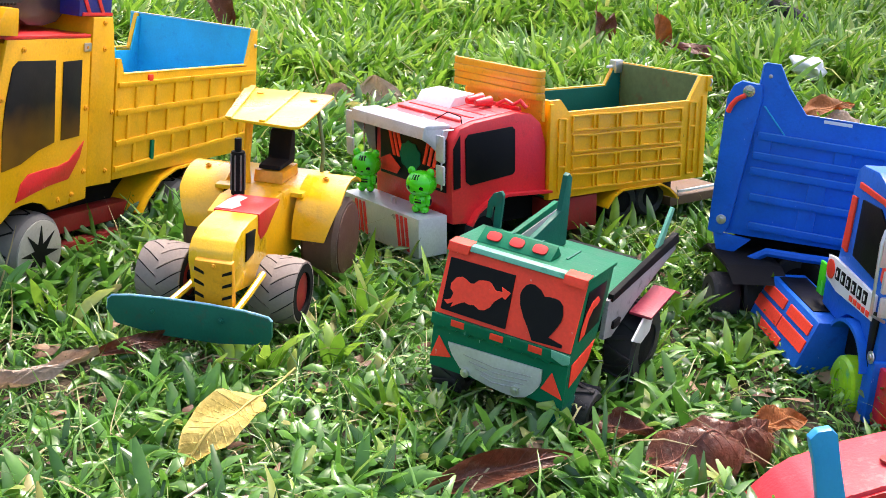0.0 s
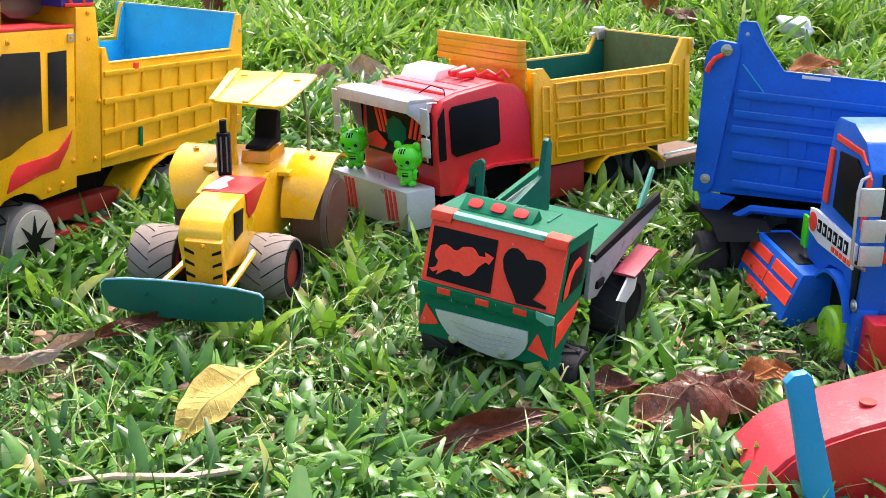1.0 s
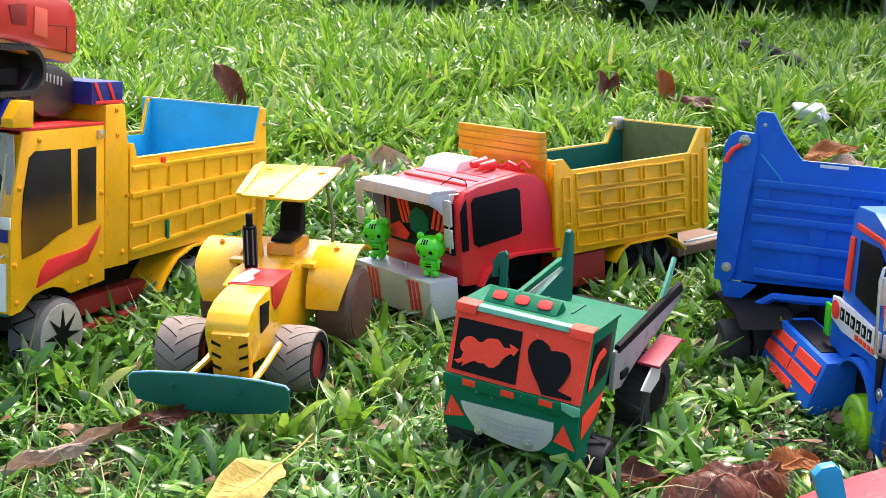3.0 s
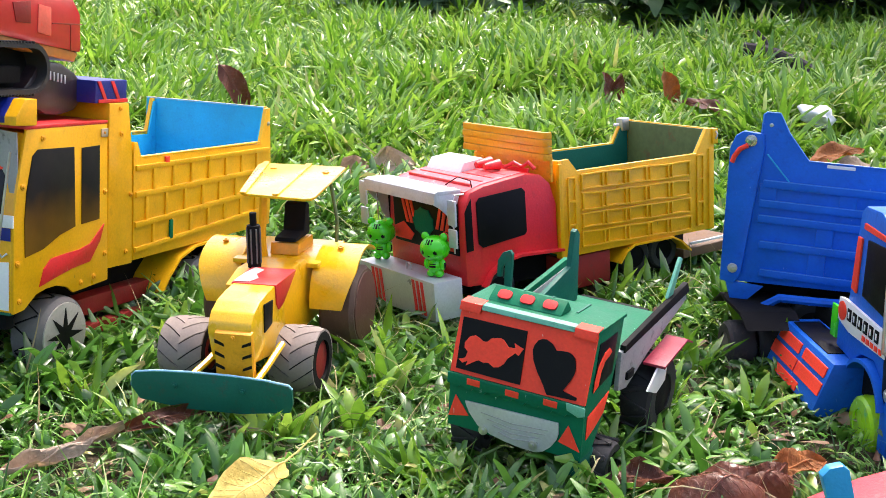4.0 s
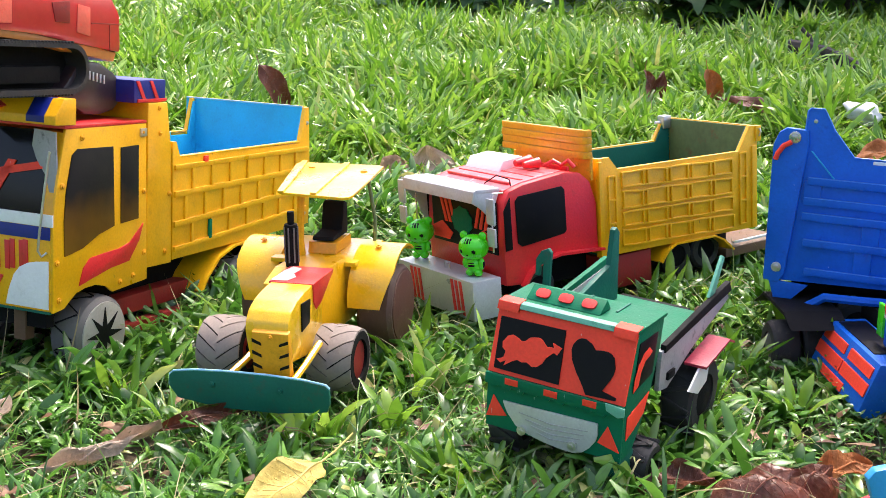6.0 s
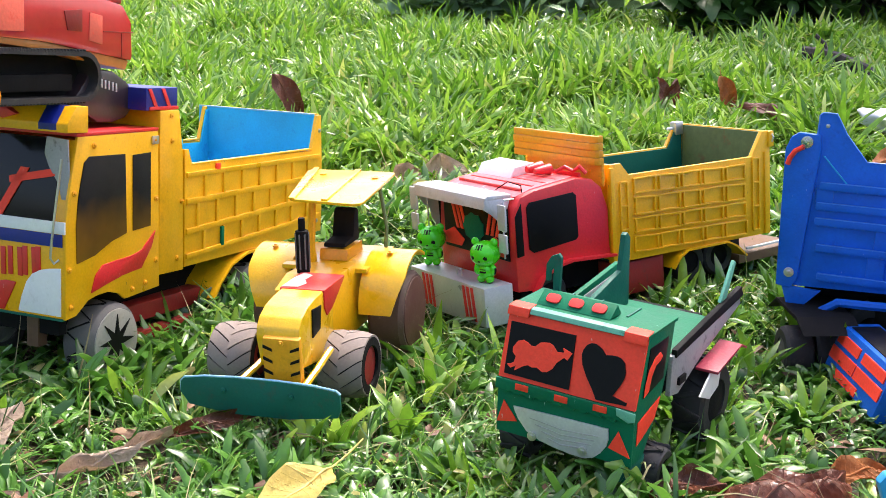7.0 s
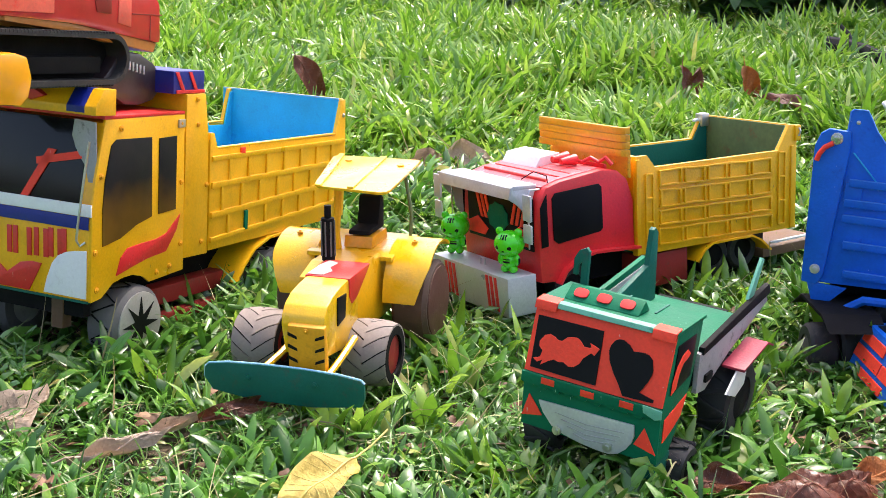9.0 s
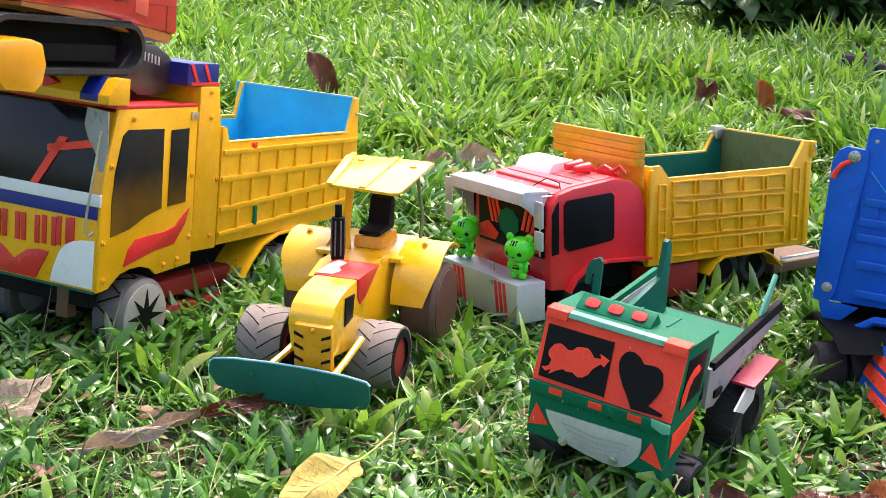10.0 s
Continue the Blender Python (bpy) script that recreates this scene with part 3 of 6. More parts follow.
def yellow_truck():
    m = pose(-0.4412, 1.1945, 0.0005, -1.187, -5.376, 246.22)
    FOOTPRINTS.append((m, -0.53, 0.0, 0.074))
    T = thing("toy_dump_truck", m, "large yellow wooden toy dump truck with a sky-blue bed lining", "toy truck")
    w, p = 0.0943, 0.0908
    body = part("cab", prism([(-0.004, 0.072), (-0.004, 0.164), (-0.019, 0.249), (-0.152, 0.249), (-0.152, 0.082), (-0.1, 0.082), (-0.09, 0.09), (-0.06, 0.092), (-0.03, 0.085), (-0.02, 0.072)], "y", -p, p, 0.001), YELLOW, T)
    outline = [(0, 0.068), (0, 0.165), (-0.004, 0.19), (-0.019, 0.2526), (-0.1515, 0.2526), (-0.156, 0.078), (-0.095, 0.074), (-0.084, 0.082), (-0.067, 0.0865), (-0.05, 0.086), (-0.035, 0.083), (-0.016, 0.070)]
    for s in (1, -1):
        side = part("side_panel", prism(outline, "y", s * p, s * w, 0.0009), YELLOW, T)
        o = s * (w + 0.0002)
        q = s * (w + 0.0012)
        part("window", prism([(-0.027, 0.226), (-0.035, 0.232), (-0.093, 0.231), (-0.096, 0.146), (-0.07, 0.14), (-0.044, 0.129), (-0.016, 0.124), (-0.015, 0.16), (-0.018, 0.19)], "y", o, q, 0.0003), AIRBRUSH, side, "black airbrushed side window")
        part("window", prism([(-0.106, 0.229), (-0.137, 0.230), (-0.138, 0.149), (-0.107, 0.147)], "y", o, q, 0.0003), AIRBRUSH, side)
        part("stripe", prism([(-0.038, 0.090), (-0.045, 0.108), (-0.056, 0.117), (-0.08, 0.119), (-0.104, 0.120), (-0.122, 0.124), (-0.147, 0.143), (-0.140, 0.125), (-0.122, 0.104), (-0.09, 0.101), (-0.06, 0.095)], "y", o, q, 0.0003), RED, side, "red swoosh stripe")
        for x, z in ((-0.043, 0.243), (-0.144, 0.243), (-0.0125, 0.196), (-0.005, 0.119), (-0.008, 0.08), (-0.107, 0.083), (-0.13, 0.086), (-0.149, 0.109), (-0.148, 0.178)):
            screw((x, s * (w + 0.0008), z), "y", side, 0.0033, AMBER)
    # front
    part("front_panel", box(-0.004, 0.0, -p, p, 0.069, 0.158, 0.0008), YELLOW, T)
    glass = part("windscreen", prism([(-0.0035, 0.166), (-0.0015, 0.166), (-0.0165, 0.250), (-0.0185, 0.250)], "y", -0.084, 0.076, 0.0006), GLOSS_BLACK, T, "black glossy windscreen panel")
    for pts in ([(0.0165, 0.2085), (0.074, 0.2205), (0.074, 0.2125), (0.018, 0.2012)], [(0.0300, 0.2185), (0.0405, 0.2180), (0.0125, 0.1685), (0.0025, 0.1685)]):
        b = bmesh.new()
        lean = lambda z: -0.0012 - 0.0152 * (z - 0.166) / 0.084
        lo = [b.verts.new((lean(z), y, z)) for y, z in pts]
        hi = [b.verts.new((lean(z) + 0.0015, y, z)) for y, z in pts]
        b.faces.new(lo), b.faces.new(hi[::-1])
        for i in range(4):
            b.faces.new((lo[i], hi[i], hi[(i + 1) % 4], lo[(i + 1) % 4]))
        part("red_tape", b, CORAL, glass, "strip of red tape")
    part("corner_flap", prism([(0.064, 0.252), (0.090, 0.250), (0.092, 0.20), (0.091, 0.17), (0.083, 0.185), (0.078, 0.205), (0.066, 0.222), (0.061, 0.235)], "x", -0.0105, -0.0085, 0.0004), GREY, T, "bent grey sheet-metal corner flap")
    part("wiper_rod", tube([(0.004, 0.093, 0.232), (0.006, 0.088, 0.19), (0.007, 0.083, 0.15), (0.007, 0.081, 0.132), (0.004, 0.083, 0.126), (0.001, 0.087, 0.13)], 0.0013), STEEL, T, "bent steel wire")
    part("white_band", box(0.0002, 0.0022, -p, p + 0.004, 0.156, 0.1685, 0.0006), WHITE, T)
    part("blue_band", box(0.0002, 0.0014, -p, p, 0.1425, 0.1555, 0.0004), NAVY, T)
    for y, half, z0, z1 in ((0.0606, 0.0, 0.1110, 0.1405), (0.0497, 0.0058, 0.1095, 0.1395), (0.0312, 0.0062, 0.1080, 0.1375), (0.0067, 0.0090, 0.1070, 0.1360), (-0.0187, 0.0085, 0.1070, 0.1355), (-0.0435, 0.0080, 0.1070, 0.1350), (-0.0690, 0.0090, 0.1070, 0.1350)):
        for e in ((-half, half) if half else (0.0,)):
            part("letter_bar", prism([(y + e - 0.0030, z0), (y + e + 0.0030, z0), (y + e + 0.0024, z1), (y + e - 0.0036, z1)], "x", 0.0002, 0.0014, 0.0003), RED, T, "red lettering bar")
    part("emblem", prism([(0.032, 0.1008), (0.018, 0.1015), (0.004, 0.0985), (-0.0135, 0.0860), (-0.031, 0.0985), (-0.045, 0.1015), (-0.059, 0.1008), (-0.043, 0.0705), (0.016, 0.0705)], "x", 0.0002, 0.0014, 0.0003), RED, T, "red wing-shaped emblem")
    for s in (1, -1):
        part("headlight_patch", prism([(s * y, z) for y, z in ((0.035, 0.0715), (0.039, 0.087), (0.0457, 0.1035), (0.053, 0.112), (0.063, 0.117), (0.074, 0.1195), (0.089, 0.1212), (0.089, 0.0715))], "x", 0.0002, 0.0016, 0.0003), WHITE, T, "white painted headlamp patch")
    part("bumper_strip", box(-0.003, 0.0012, -p, p, 0.0665, 0.069, 0.0005), TEAL, T)
    # roof
    part("roof", box(-0.152, -0.017, -w, w, 0.2527, 0.2562, 0.0008), RED, T, "thin red roof edge")
    visor = part("roof_visor", prism([(-0.03, 0.2565), (0.001, 0.2575), (0.001, 0.266), (-0.012, 0.283), (-0.03, 0.283)], "y", -0.098, 0.098, 0.001), YELLOW, T)
    part("diamond", prism([(0.0, 0.2725), (0.017, 0.2795), (0.034, 0.2725), (0.017, 0.267)], "x", -0.008, 0.0016, 0.0002), RED, visor)
    part("blue_block", prism([(-0.012, 0.2835), (0.0015, 0.266), (0.0017, 0.2595), (-0.004, 0.2595), (-0.02, 0.2835)], "y", 0.062, 0.084, 0.0003), NAVY, visor)
    for s in (1, -1):
        part("hinge", box(-0.1505, -0.139, s * (w + 0.0002), s * (w + 0.0022), 0.2385, 0.2475, 0.0006), STEEL, T, "small steel hinge")
    # headboard behind the cab
    head = part("headboard", prism([(-0.1565, 0.090), (-0.204, 0.089), (-0.2, 0.226), (-0.192, 0.274), (-0.1565, 0.274)], "y", -w + 0.001, w - 0.001, 0.0018), YELLOW, T)
    part("headboard_cap", box(-0.192, -0.135, -w + 0.004, w - 0.004, 0.2745, 0.299, 0.0012), NAVY, head, "navy cap with red slashes")
    part("cap_edge", box(-0.1925, -0.140, w - 0.0042, w - 0.0026, 0.2747, 0.2785, 0.0005), RED, head, "red lower edge of the cap")
    for x in (-0.150, -0.174):
        part("slash", prism([(x, 0.276), (x + 0.013, 0.298), (x + 0.007, 0.298), (x - 0.006, 0.276)], "y", w - 0.0038, w - 0.0028, 0.0002), RED, head)
    for x, z in ((-0.19, 0.105), (-0.178, 0.24), (-0.197, 0.17), (-0.176, 0.268)):
        screw((x, w, z), "y", head, 0.003, AMBER)
    # bed
    edge = [(-0.205, 0.092), (-0.203, 0.229), (-0.2105, 0.2285), (-0.218, 0.211), (-0.500, 0.2085), (-0.514, 0.256), (-0.5235, 0.2565), (-0.534, 0.15), (-0.533, 0.094)]
    for s in (1, -1):
        wall = part("bed_side", prism(edge, "y", s * (w - 0.006), s * (w - 0.0005), 0.0008), YELLOW, T)
        part("lining", prism([(-0.206, 0.1), (-0.206, 0.225), (-0.2095, 0.225), (-0.217, 0.2085), (-0.501, 0.206), (-0.514, 0.252), (-0.519, 0.252), (-0.519, 0.1)], "y", s * (w - 0.0085), s * (w - 0.0062), 0.0003), SKY_BLUE, wall, "sky-blue painted inside")
        part("top_edge", box(-0.499, -0.2195, s * (w - 0.0075), s * (w - 0.0002), 0.2096, 0.2116, 0.0005), YELLOW, wall)
        brick_ribs(wall, s * (w - 0.0006), s, -0.206, -0.522, [(0.199, 0.2, 0.006), (0.168, 0.172, 0.007), (0.133, 0.145, 0.007), (0.104, 0.118, 0.006)], 0.041, YELLOW)
        for z in (0.11, 0.18, 0.235):
            screw((-0.519, s * w, z), "y", wall, 0.003, STEEL)
    part("green_mark", box(-0.283, -0.277, w + 0.0001, w + 0.0026, 0.108, 0.131, 0.0004), GREEN, T, "green paint mark")
    part("orange_mark", box(-0.273, -0.265, w - 0.0004, w + 0.0022, 0.200, 0.2085, 0.0004), CORAL, T)
    gate = part("tailgate", box(-0.527, -0.5215, -0.104, w - 0.006, 0.094, 0.2575, 0.0008), YELLOW, T)
    part("lining", box(-0.5213, -0.519, -0.102, w - 0.0086, 0.1, 0.2555, 0.0004), SKY_BLUE, gate, "sky-blue painted inside")
    part("lining_edge", box(-0.5205, -0.5182, -0.102, w - 0.009, 0.2557, 0.2577, 0.0005), PALE_BLUE, T, "pale blue lining edge")
    part("bed_front", box(-0.2075, -0.2042, -w + 0.0065, w - 0.0065, 0.1, 0.24, 0.0005), SKY_BLUE, T)
    part("bed_floor", box(-0.52, -0.206, -w + 0.006, w - 0.006, 0.092, 0.0985, 0.0006), SKY_BLUE, T)
    # chassis, wheels
    for s in (1, -1):
        part("chassis_rail", box(-0.50, -0.10, s * 0.052, s * 0.074, 0.036, 0.056, 0.0012), DARK_RED, T, "dark red chassis rail")
        part("side_step", box(-0.25, -0.115, s * 0.076, s * 0.09, 0.018, 0.03, 0.0012), DARK_RED, T)
        part("mudguard", band([(-0.262, 0.045), (-0.275, 0.062), (-0.30, 0.082), (-0.335, 0.092), (-0.38, 0.093), (-0.42, 0.082), (-0.445, 0.055)], "y", s * 0.045, s * (w + 0.004), 0.003), YELLOW, T, "bent yellow mudguard")
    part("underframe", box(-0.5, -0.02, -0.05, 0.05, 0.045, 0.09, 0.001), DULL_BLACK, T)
    # no bumper here: an added black box darkens the space below the front
    part("front_bumper", box(-0.03, -0.018, -0.07, 0.07, 0.045, 0.066, 0.001), DULL_BLACK, T)
    part("bracket", box(-0.03, -0.016, 0.03, 0.045, 0.03, 0.066, 0.001), WOOD, T)
    for x, y in ((-0.0776, 1), (-0.0776, -1), (-0.355, 1), (-0.355, -1), (-0.425, 1), (-0.425, -1)):
        tw = tyre("wheel", (x, y * 0.076, 0.031), 0.042, 0.040, GREY_RUBBER, T, HUB_GREY)
        if x > -0.1:
            b = prism([(x + (0.030 if k % 2 == 0 else 0.010) * math.cos(math.pi * k / 8), 0.031 + (0.030 if k % 2 == 0 else 0.010) * math.sin(math.pi * k / 8)) for k in range(16)], "y", y * 0.0975, y * 0.0984, 0)
            part("star", b, BLACK, tw, "black eight-pointed star")
            part("hub_disc", cyl((x, y * 0.0960, 0.031), "y", 0.0355, 0.003, 32, 0.0005), HUB_GREY, tw, "pale grey hub disc")
        for k in range(18):
            a = math.tau * k / 18
            b = box(-0.0007, 0.0007, -0.013, 0.013, -0.0008, 0.0008, 0)
            bmesh.ops.rotate(b, verts=b.verts, matrix=Matrix.Rotation(0.5 if k % 2 else -0.5, 3, "Z"))
            bmesh.ops.translate(b, verts=b.verts, vec=(0, 0, 0.0419))
            bmesh.ops.rotate(b, verts=b.verts, matrix=Matrix.Rotation(a, 3, "Y"))
            bmesh.ops.translate(b, verts=b.verts, vec=(x, y * 0.076, 0.031))
            part("tread_groove", b, DULL_BLACK, tw)
    part("axle", cyl((-0.0776, 0, 0.0343), "y", 0.005, 0.14, 12), DULL_BLACK, T)
    return m


def excavator(m):
    """A plastic toy excavator that lies on the yellow cab's roof; in the truck's own axes."""
    T = thing("toy_excavator", m, "red plastic toy excavator with black tracks on a truck roof", "toy excavator")
    for y0, y1 in ((0.042, 0.078), (-0.055, -0.02)):
        loop = arc(-0.05, 0.311, 0.0255, 90, 270, 12) + arc(0.115, 0.312, 0.0265, 270, 450, 12)
        inner = arc(-0.05, 0.311, 0.0205, 90, 270, 12) + arc(0.115, 0.312, 0.0215, 270, 450, 12)
        b = bmesh.new()
        k = len(loop)
        rings = [[b.verts.new((x, y, z)) for x, z in pts] for y, pts in ((y0, loop), (y1, loop), (y1, inner), (y0, inner))]
        for r in range(4):
            for i in range(k):
                j = (i + 1) % k
                b.faces.new((rings[r][i], rings[r][j], rings[(r + 1) % 4][j], rings[(r + 1) % 4][i]))
        tr = part("track", b, RUBBER, T, "black rubber crawler track")
        part("track_web", prism(inner, "y", y0 + 0.004, y0 + 0.010, 0), DULL_BLACK, tr)
        part("track_frame", box(-0.045, 0.11, y0 + 0.004, y1 - 0.012, 0.296, 0.313, 0.002), DULL_BLACK, tr)
        for i in range(34):
            u = i / 34 * 0.165 - 0.05
            part("cleat", box(u - 0.0009, u + 0.0009, y0, y1 + 0.0004, 0.3355, 0.3385, 0.0003), RUBBER, tr)
            part("cleat", box(u - 0.0009, u + 0.0009, y0, y1 + 0.0004, 0.284, 0.2866, 0.0003), RUBBER, tr)
    part("undercarriage", prism([(-0.06, 0.300), (-0.075, 0.319), (-0.11, 0.316), (-0.132, 0.306), (-0.143, 0.297), (-0.148, 0.287), (-0.145, 0.276), (-0.132, 0.265), (-0.11, 0.261), (-0.085, 0.262), (-0.04, 0.283)], "y", -0.03, 0.066, 0.005), SMOKED, T, "black moulded undercarriage")
    for k in range(6):
        part("grille_slot", box(-0.083 - 0.006 * k, -0.085 - 0.006 * k, 0.0655, 0.0672, 0.300 - 0.0012 * k, 0.309 - 0.0012 * k, 0.0002), SILVER, T)
    part("turntable", cyl((-0.03, 0.015, 0.338), "z", 0.04, 0.014, 24, 0.001), DULL_BLACK, T)
    body = part("body", prism([(-0.139, 0.326), (-0.137, 0.368), (-0.122, 0.386), (-0.05, 0.398), (0.09, 0.398), (0.11, 0.385), (0.112, 0.35), (0.0, 0.344), (-0.06, 0.336)], "y", -0.055, 0.07, 0.006), EXC_RED, T, "glossy ruby-red plastic body")
    part("skirt", prism([(-0.13, 0.317), (-0.135, 0.327), (-0.06, 0.338), (0.0, 0.346), (0.09, 0.352), (0.09, 0.345), (0.0, 0.337), (-0.06, 0.327)], "y", -0.05, 0.0665, 0.0015), EXC_TAN, body, "tan and orange underside")
    part("recess", prism([(-0.0857, 0.3435), (-0.0645, 0.3475), (-0.066, 0.376), (-0.0855, 0.373)], "y", 0.0698, 0.0712, 0.0006), PINK, body, "pale pink moulded recess")
    part("groove", box(-0.1375, -0.088, 0.0699, 0.0706, 0.3565, 0.3577, 0.0002), DARK_RED, body)
    part("groove", box(-0.1190, -0.1180, 0.0699, 0.0706, 0.329, 0.3560, 0.0002), DARK_RED, body)
    part("side_window", prism([(-0.054, 0.356), (-0.032, 0.357), (-0.027, 0.376), (-0.054, 0.3785)], "y", 0.0698, 0.0711, 0.0006), DARK_RED, body, "dark red tinted side window")
    part("engine_cover", box(-0.132, -0.085, -0.045, 0.060, 0.386, 0.3945, 0.003), DARK_RED, body)
    # pale pink sheet puts the glare on this flank into colour
    part("body_glare", box(0.03, 0.105, 0.0698, 0.0714, 0.354, 0.392, 0.0008), PINK, body, "pale pink panel painted for glare on the cab side")
    part("boom", prism([(0.09, 0.36), (0.13, 0.40), (0.17, 0.37), (0.16, 0.33), (0.13, 0.31), (0.14, 0.35), (0.125, 0.375)], "y", 0.0, 0.02, 0.002), EXC_ORANGE, T)
    part("bucket", prism([(0.104, 0.297), (0.110, 0.316), (0.125, 0.3195), (0.163, 0.317), (0.168, 0.291), (0.153, 0.275), (0.118, 0.2725), (0.108, 0.280)], "y", 0.079, 0.112, 0.003), BUCKET, T, "scuffed orange-yellow bucket")


def red_truck():
    m = pose(0.0787, 1.3975, 0.0012, 3.41, 2.17, 210.6)
    FOOTPRINTS.append((m, -0.40, 0.05, 0.058))
    T = thing("toy_dump_truck", m, "toy dump truck with a red cab and yellow ribbed bed", "toy truck")
    w = 0.084
    shape = [(0.0, 0.036), (0.001, 0.09), (-0.002, 0.134), (-0.010, 0.147), (-0.03, 0.152), (-0.09, 0.158), (-0.113, 0.154), (-0.127, 0.142), (-0.136, 0.115), (-0.137, 0.066), (-0.139, 0.056), (-0.10, 0.0575), (-0.075, 0.061), (-0.058, 0.058), (-0.043, 0.052), (-0.032, 0.042), (-0.026, 0.034)]
    part("cab", prism(shape, "y", -w + 0.001, w - 0.001, 0.004), RED, T)
    for s in (1, -1):
        o, q = s * (w - 0.0006), s * (w + 0.0006)
        part("window", prism([(-0.0165, 0.134), (-0.021, 0.1395), (-0.083, 0.1425), (-0.0875, 0.138), (-0.0885, 0.089), (-0.085, 0.0855), (-0.024, 0.080), (-0.018, 0.085)], "y", o, q, 0.0004), BLACK, T, "black painted side window")
        part("window", prism([(0.0, 0.125), (-0.0095, 0.140), (-0.0105, 0.079), (-0.001, 0.078)], "y", o, q, 0.0003), BLACK, T)
        part("fender", band([(-0.02, 0.034), (-0.03, 0.049), (-0.05, 0.061), (-0.075, 0.0645), (-0.14, 0.060)], "y", s * (w - 0.002), s * (w + 0.008), 0.003), RED, T)
    scr = part("windscreen", box(0.0005, 0.0025, -0.068, 0.072, 0.072, 0.134, 0.0006), BLACK, T, "black windscreen with painted marks")
    for y in (-0.048, -0.039, -0.030, 0.036, 0.046, 0.056):
        s = 1 if y > 0 else -1
        part("red_mark", prism([(y, 0.127), (y + 0.006, 0.127), (y + 0.006 - s * 0.010, 0.098), (y - s * 0.010, 0.098)], "x", 0.0026, 0.0036, 0.0002), CORAL, scr)
    for s in (1, -1):
        part("red_mark", prism([(s * 0.066, 0.076), (s * 0.03, 0.076), (s * 0.022, 0.085), (s * 0.045, 0.098), (s * 0.066, 0.09)], "x", 0.0026, 0.0036, 0.0002), CORAL, scr)
    part("green_mark", prism([(0.021 * math.cos(a) * (1 + 0.12 * (k % 2)), 0.103 + 0.016 * math.sin(a) * (1 + 0.15 * (k % 2))) for k, a in enumerate([math.tau * i / 18 for i in range(18)])], "x", 0.0026, 0.0038, 0.0002), GREEN, scr, "ragged green painted patch")
    # visor and roof
    vis = part("visor", prism([(-0.006, 0.150), (0.026, 0.152), (0.030, 0.150), (0.033, 0.137), (0.030, 0.137), (0.027, 0.147), (-0.006, 0.146)], "y", -w - 0.004, w - 0.014, 0.0006), SILVER, T, "silver sheet-metal sun visor")
    for s in (1, -1):
        lobes = [(0.022, 0.130), (0.014, 0.122), (0.008, 0.108), (0.003, 0.106), (0.001, 0.13)] if s > 0 else [(0.0286, 0.1351), (0.0198, 0.1235), (0.0128, 0.118), (0.0104, 0.106), (0.0029, 0.0953), (-0.004, 0.089), (-0.006, 0.13)]
        part("visor_cheek", prism([(-0.006, 0.149), (0.028, 0.149), (0.032, 0.137)] + lobes, "y", (-w - 0.002 if s < 0 else w - 0.016), (-w - 0.0004 if s < 0 else w - 0.0144), 0.0003), SILVER, vis)
    for k in range(6):
        x = -0.025 - 0.017 * k
        part("roof_rib", box(x, x + 0.004, -0.066, 0.066, 0.147 - 0.075 * (x + 0.01) * 0.9, 0.1525 - 0.075 * (x + 0.01), 0.001), RED, T)
    # added skin whose pinkish colour holds wear and glare together
    part("roof_skin", prism([(-0.008, 0.1468), (-0.030, 0.1528), (-0.090, 0.1588), (-0.090, 0.1578), (-0.030, 0.1518), (-0.009, 0.1458)], "y", -0.072, 0.074, 0.0), WORN_SHEEN_RED, T, "pinkish red roof skin, wear and sheen in its colour")
    part("roof_hatch", prism([(-0.092, 0.155), (-0.05, 0.152), (-0.060, 0.167), (-0.088, 0.1695)], "y", -0.072, 0.002, 0.001), WHITE, T, "white box on the roof")
    horn = part("roof_horn", cyl((-0.075, 0.02, 0.1655), "x", 0.008, 0.022, 18, 0.0006, None, 0.004), RED, T)
    part("roof_horn", cyl((-0.075, 0.037, 0.1650), "x", 0.007, 0.022, 18, 0.0006, None, 0.0035), RED, T)
    part("roof_rail", tube([(-0.09, 0.045, 0.162), (-0.095, 0.055, 0.168), (-0.10, 0.064, 0.163), (-0.103, 0.073, 0.169), (-0.107, 0.08, 0.161)], 0.0026), RED, T)
    part("roof_wire", tube([(-0.012, 0.03, 0.150), (-0.016, 0.05, 0.161), (-0.02, 0.07, 0.158), (-0.02, 0.072, 0.15)], 0.0007), DULL_BLACK, T)
    for s in (1, -1):
        arm = part("mirror_arm", tube([(0.0, s * w, 0.147), (0.012, s * (w - 0.002), 0.147), (0.016, s * w, 0.14), (0.016, s * w, 0.08)], 0.001), STEEL, T)
        reach = 0.0 if s > 0 else 0.036
        for z0, z1 in ((0.112, 0.142), (0.086, 0.108)):
            part("mirror", box(0.0145, 0.0175, s * (w + reach - 0.010), s * (w + reach + 0.006), z0, z1, 0.0013), SILVER, arm)
        if reach:
            part("mirror_rod", tube([(0.012, s * w, 0.146), (0.0135, s * (w + reach), 0.144), (0.0135, s * (w + reach), 0.088)], 0.001), STEEL, arm)
    bum = part("bumper", box(0.008, 0.047, -w, w, 0.004, 0.050, 0.0012), SILVER, T, "silver box bumper with red stripes")
    for y in (-0.055, -0.046, -0.037, 0.037, 0.046, 0.055):
        part("stripe", prism([(y, 0.047), (y + 0.005, 0.047), (y + 0.011, 0.008), (y + 0.006, 0.008)], "x", 0.0471, 0.0481, 0.0002), RED, bum)
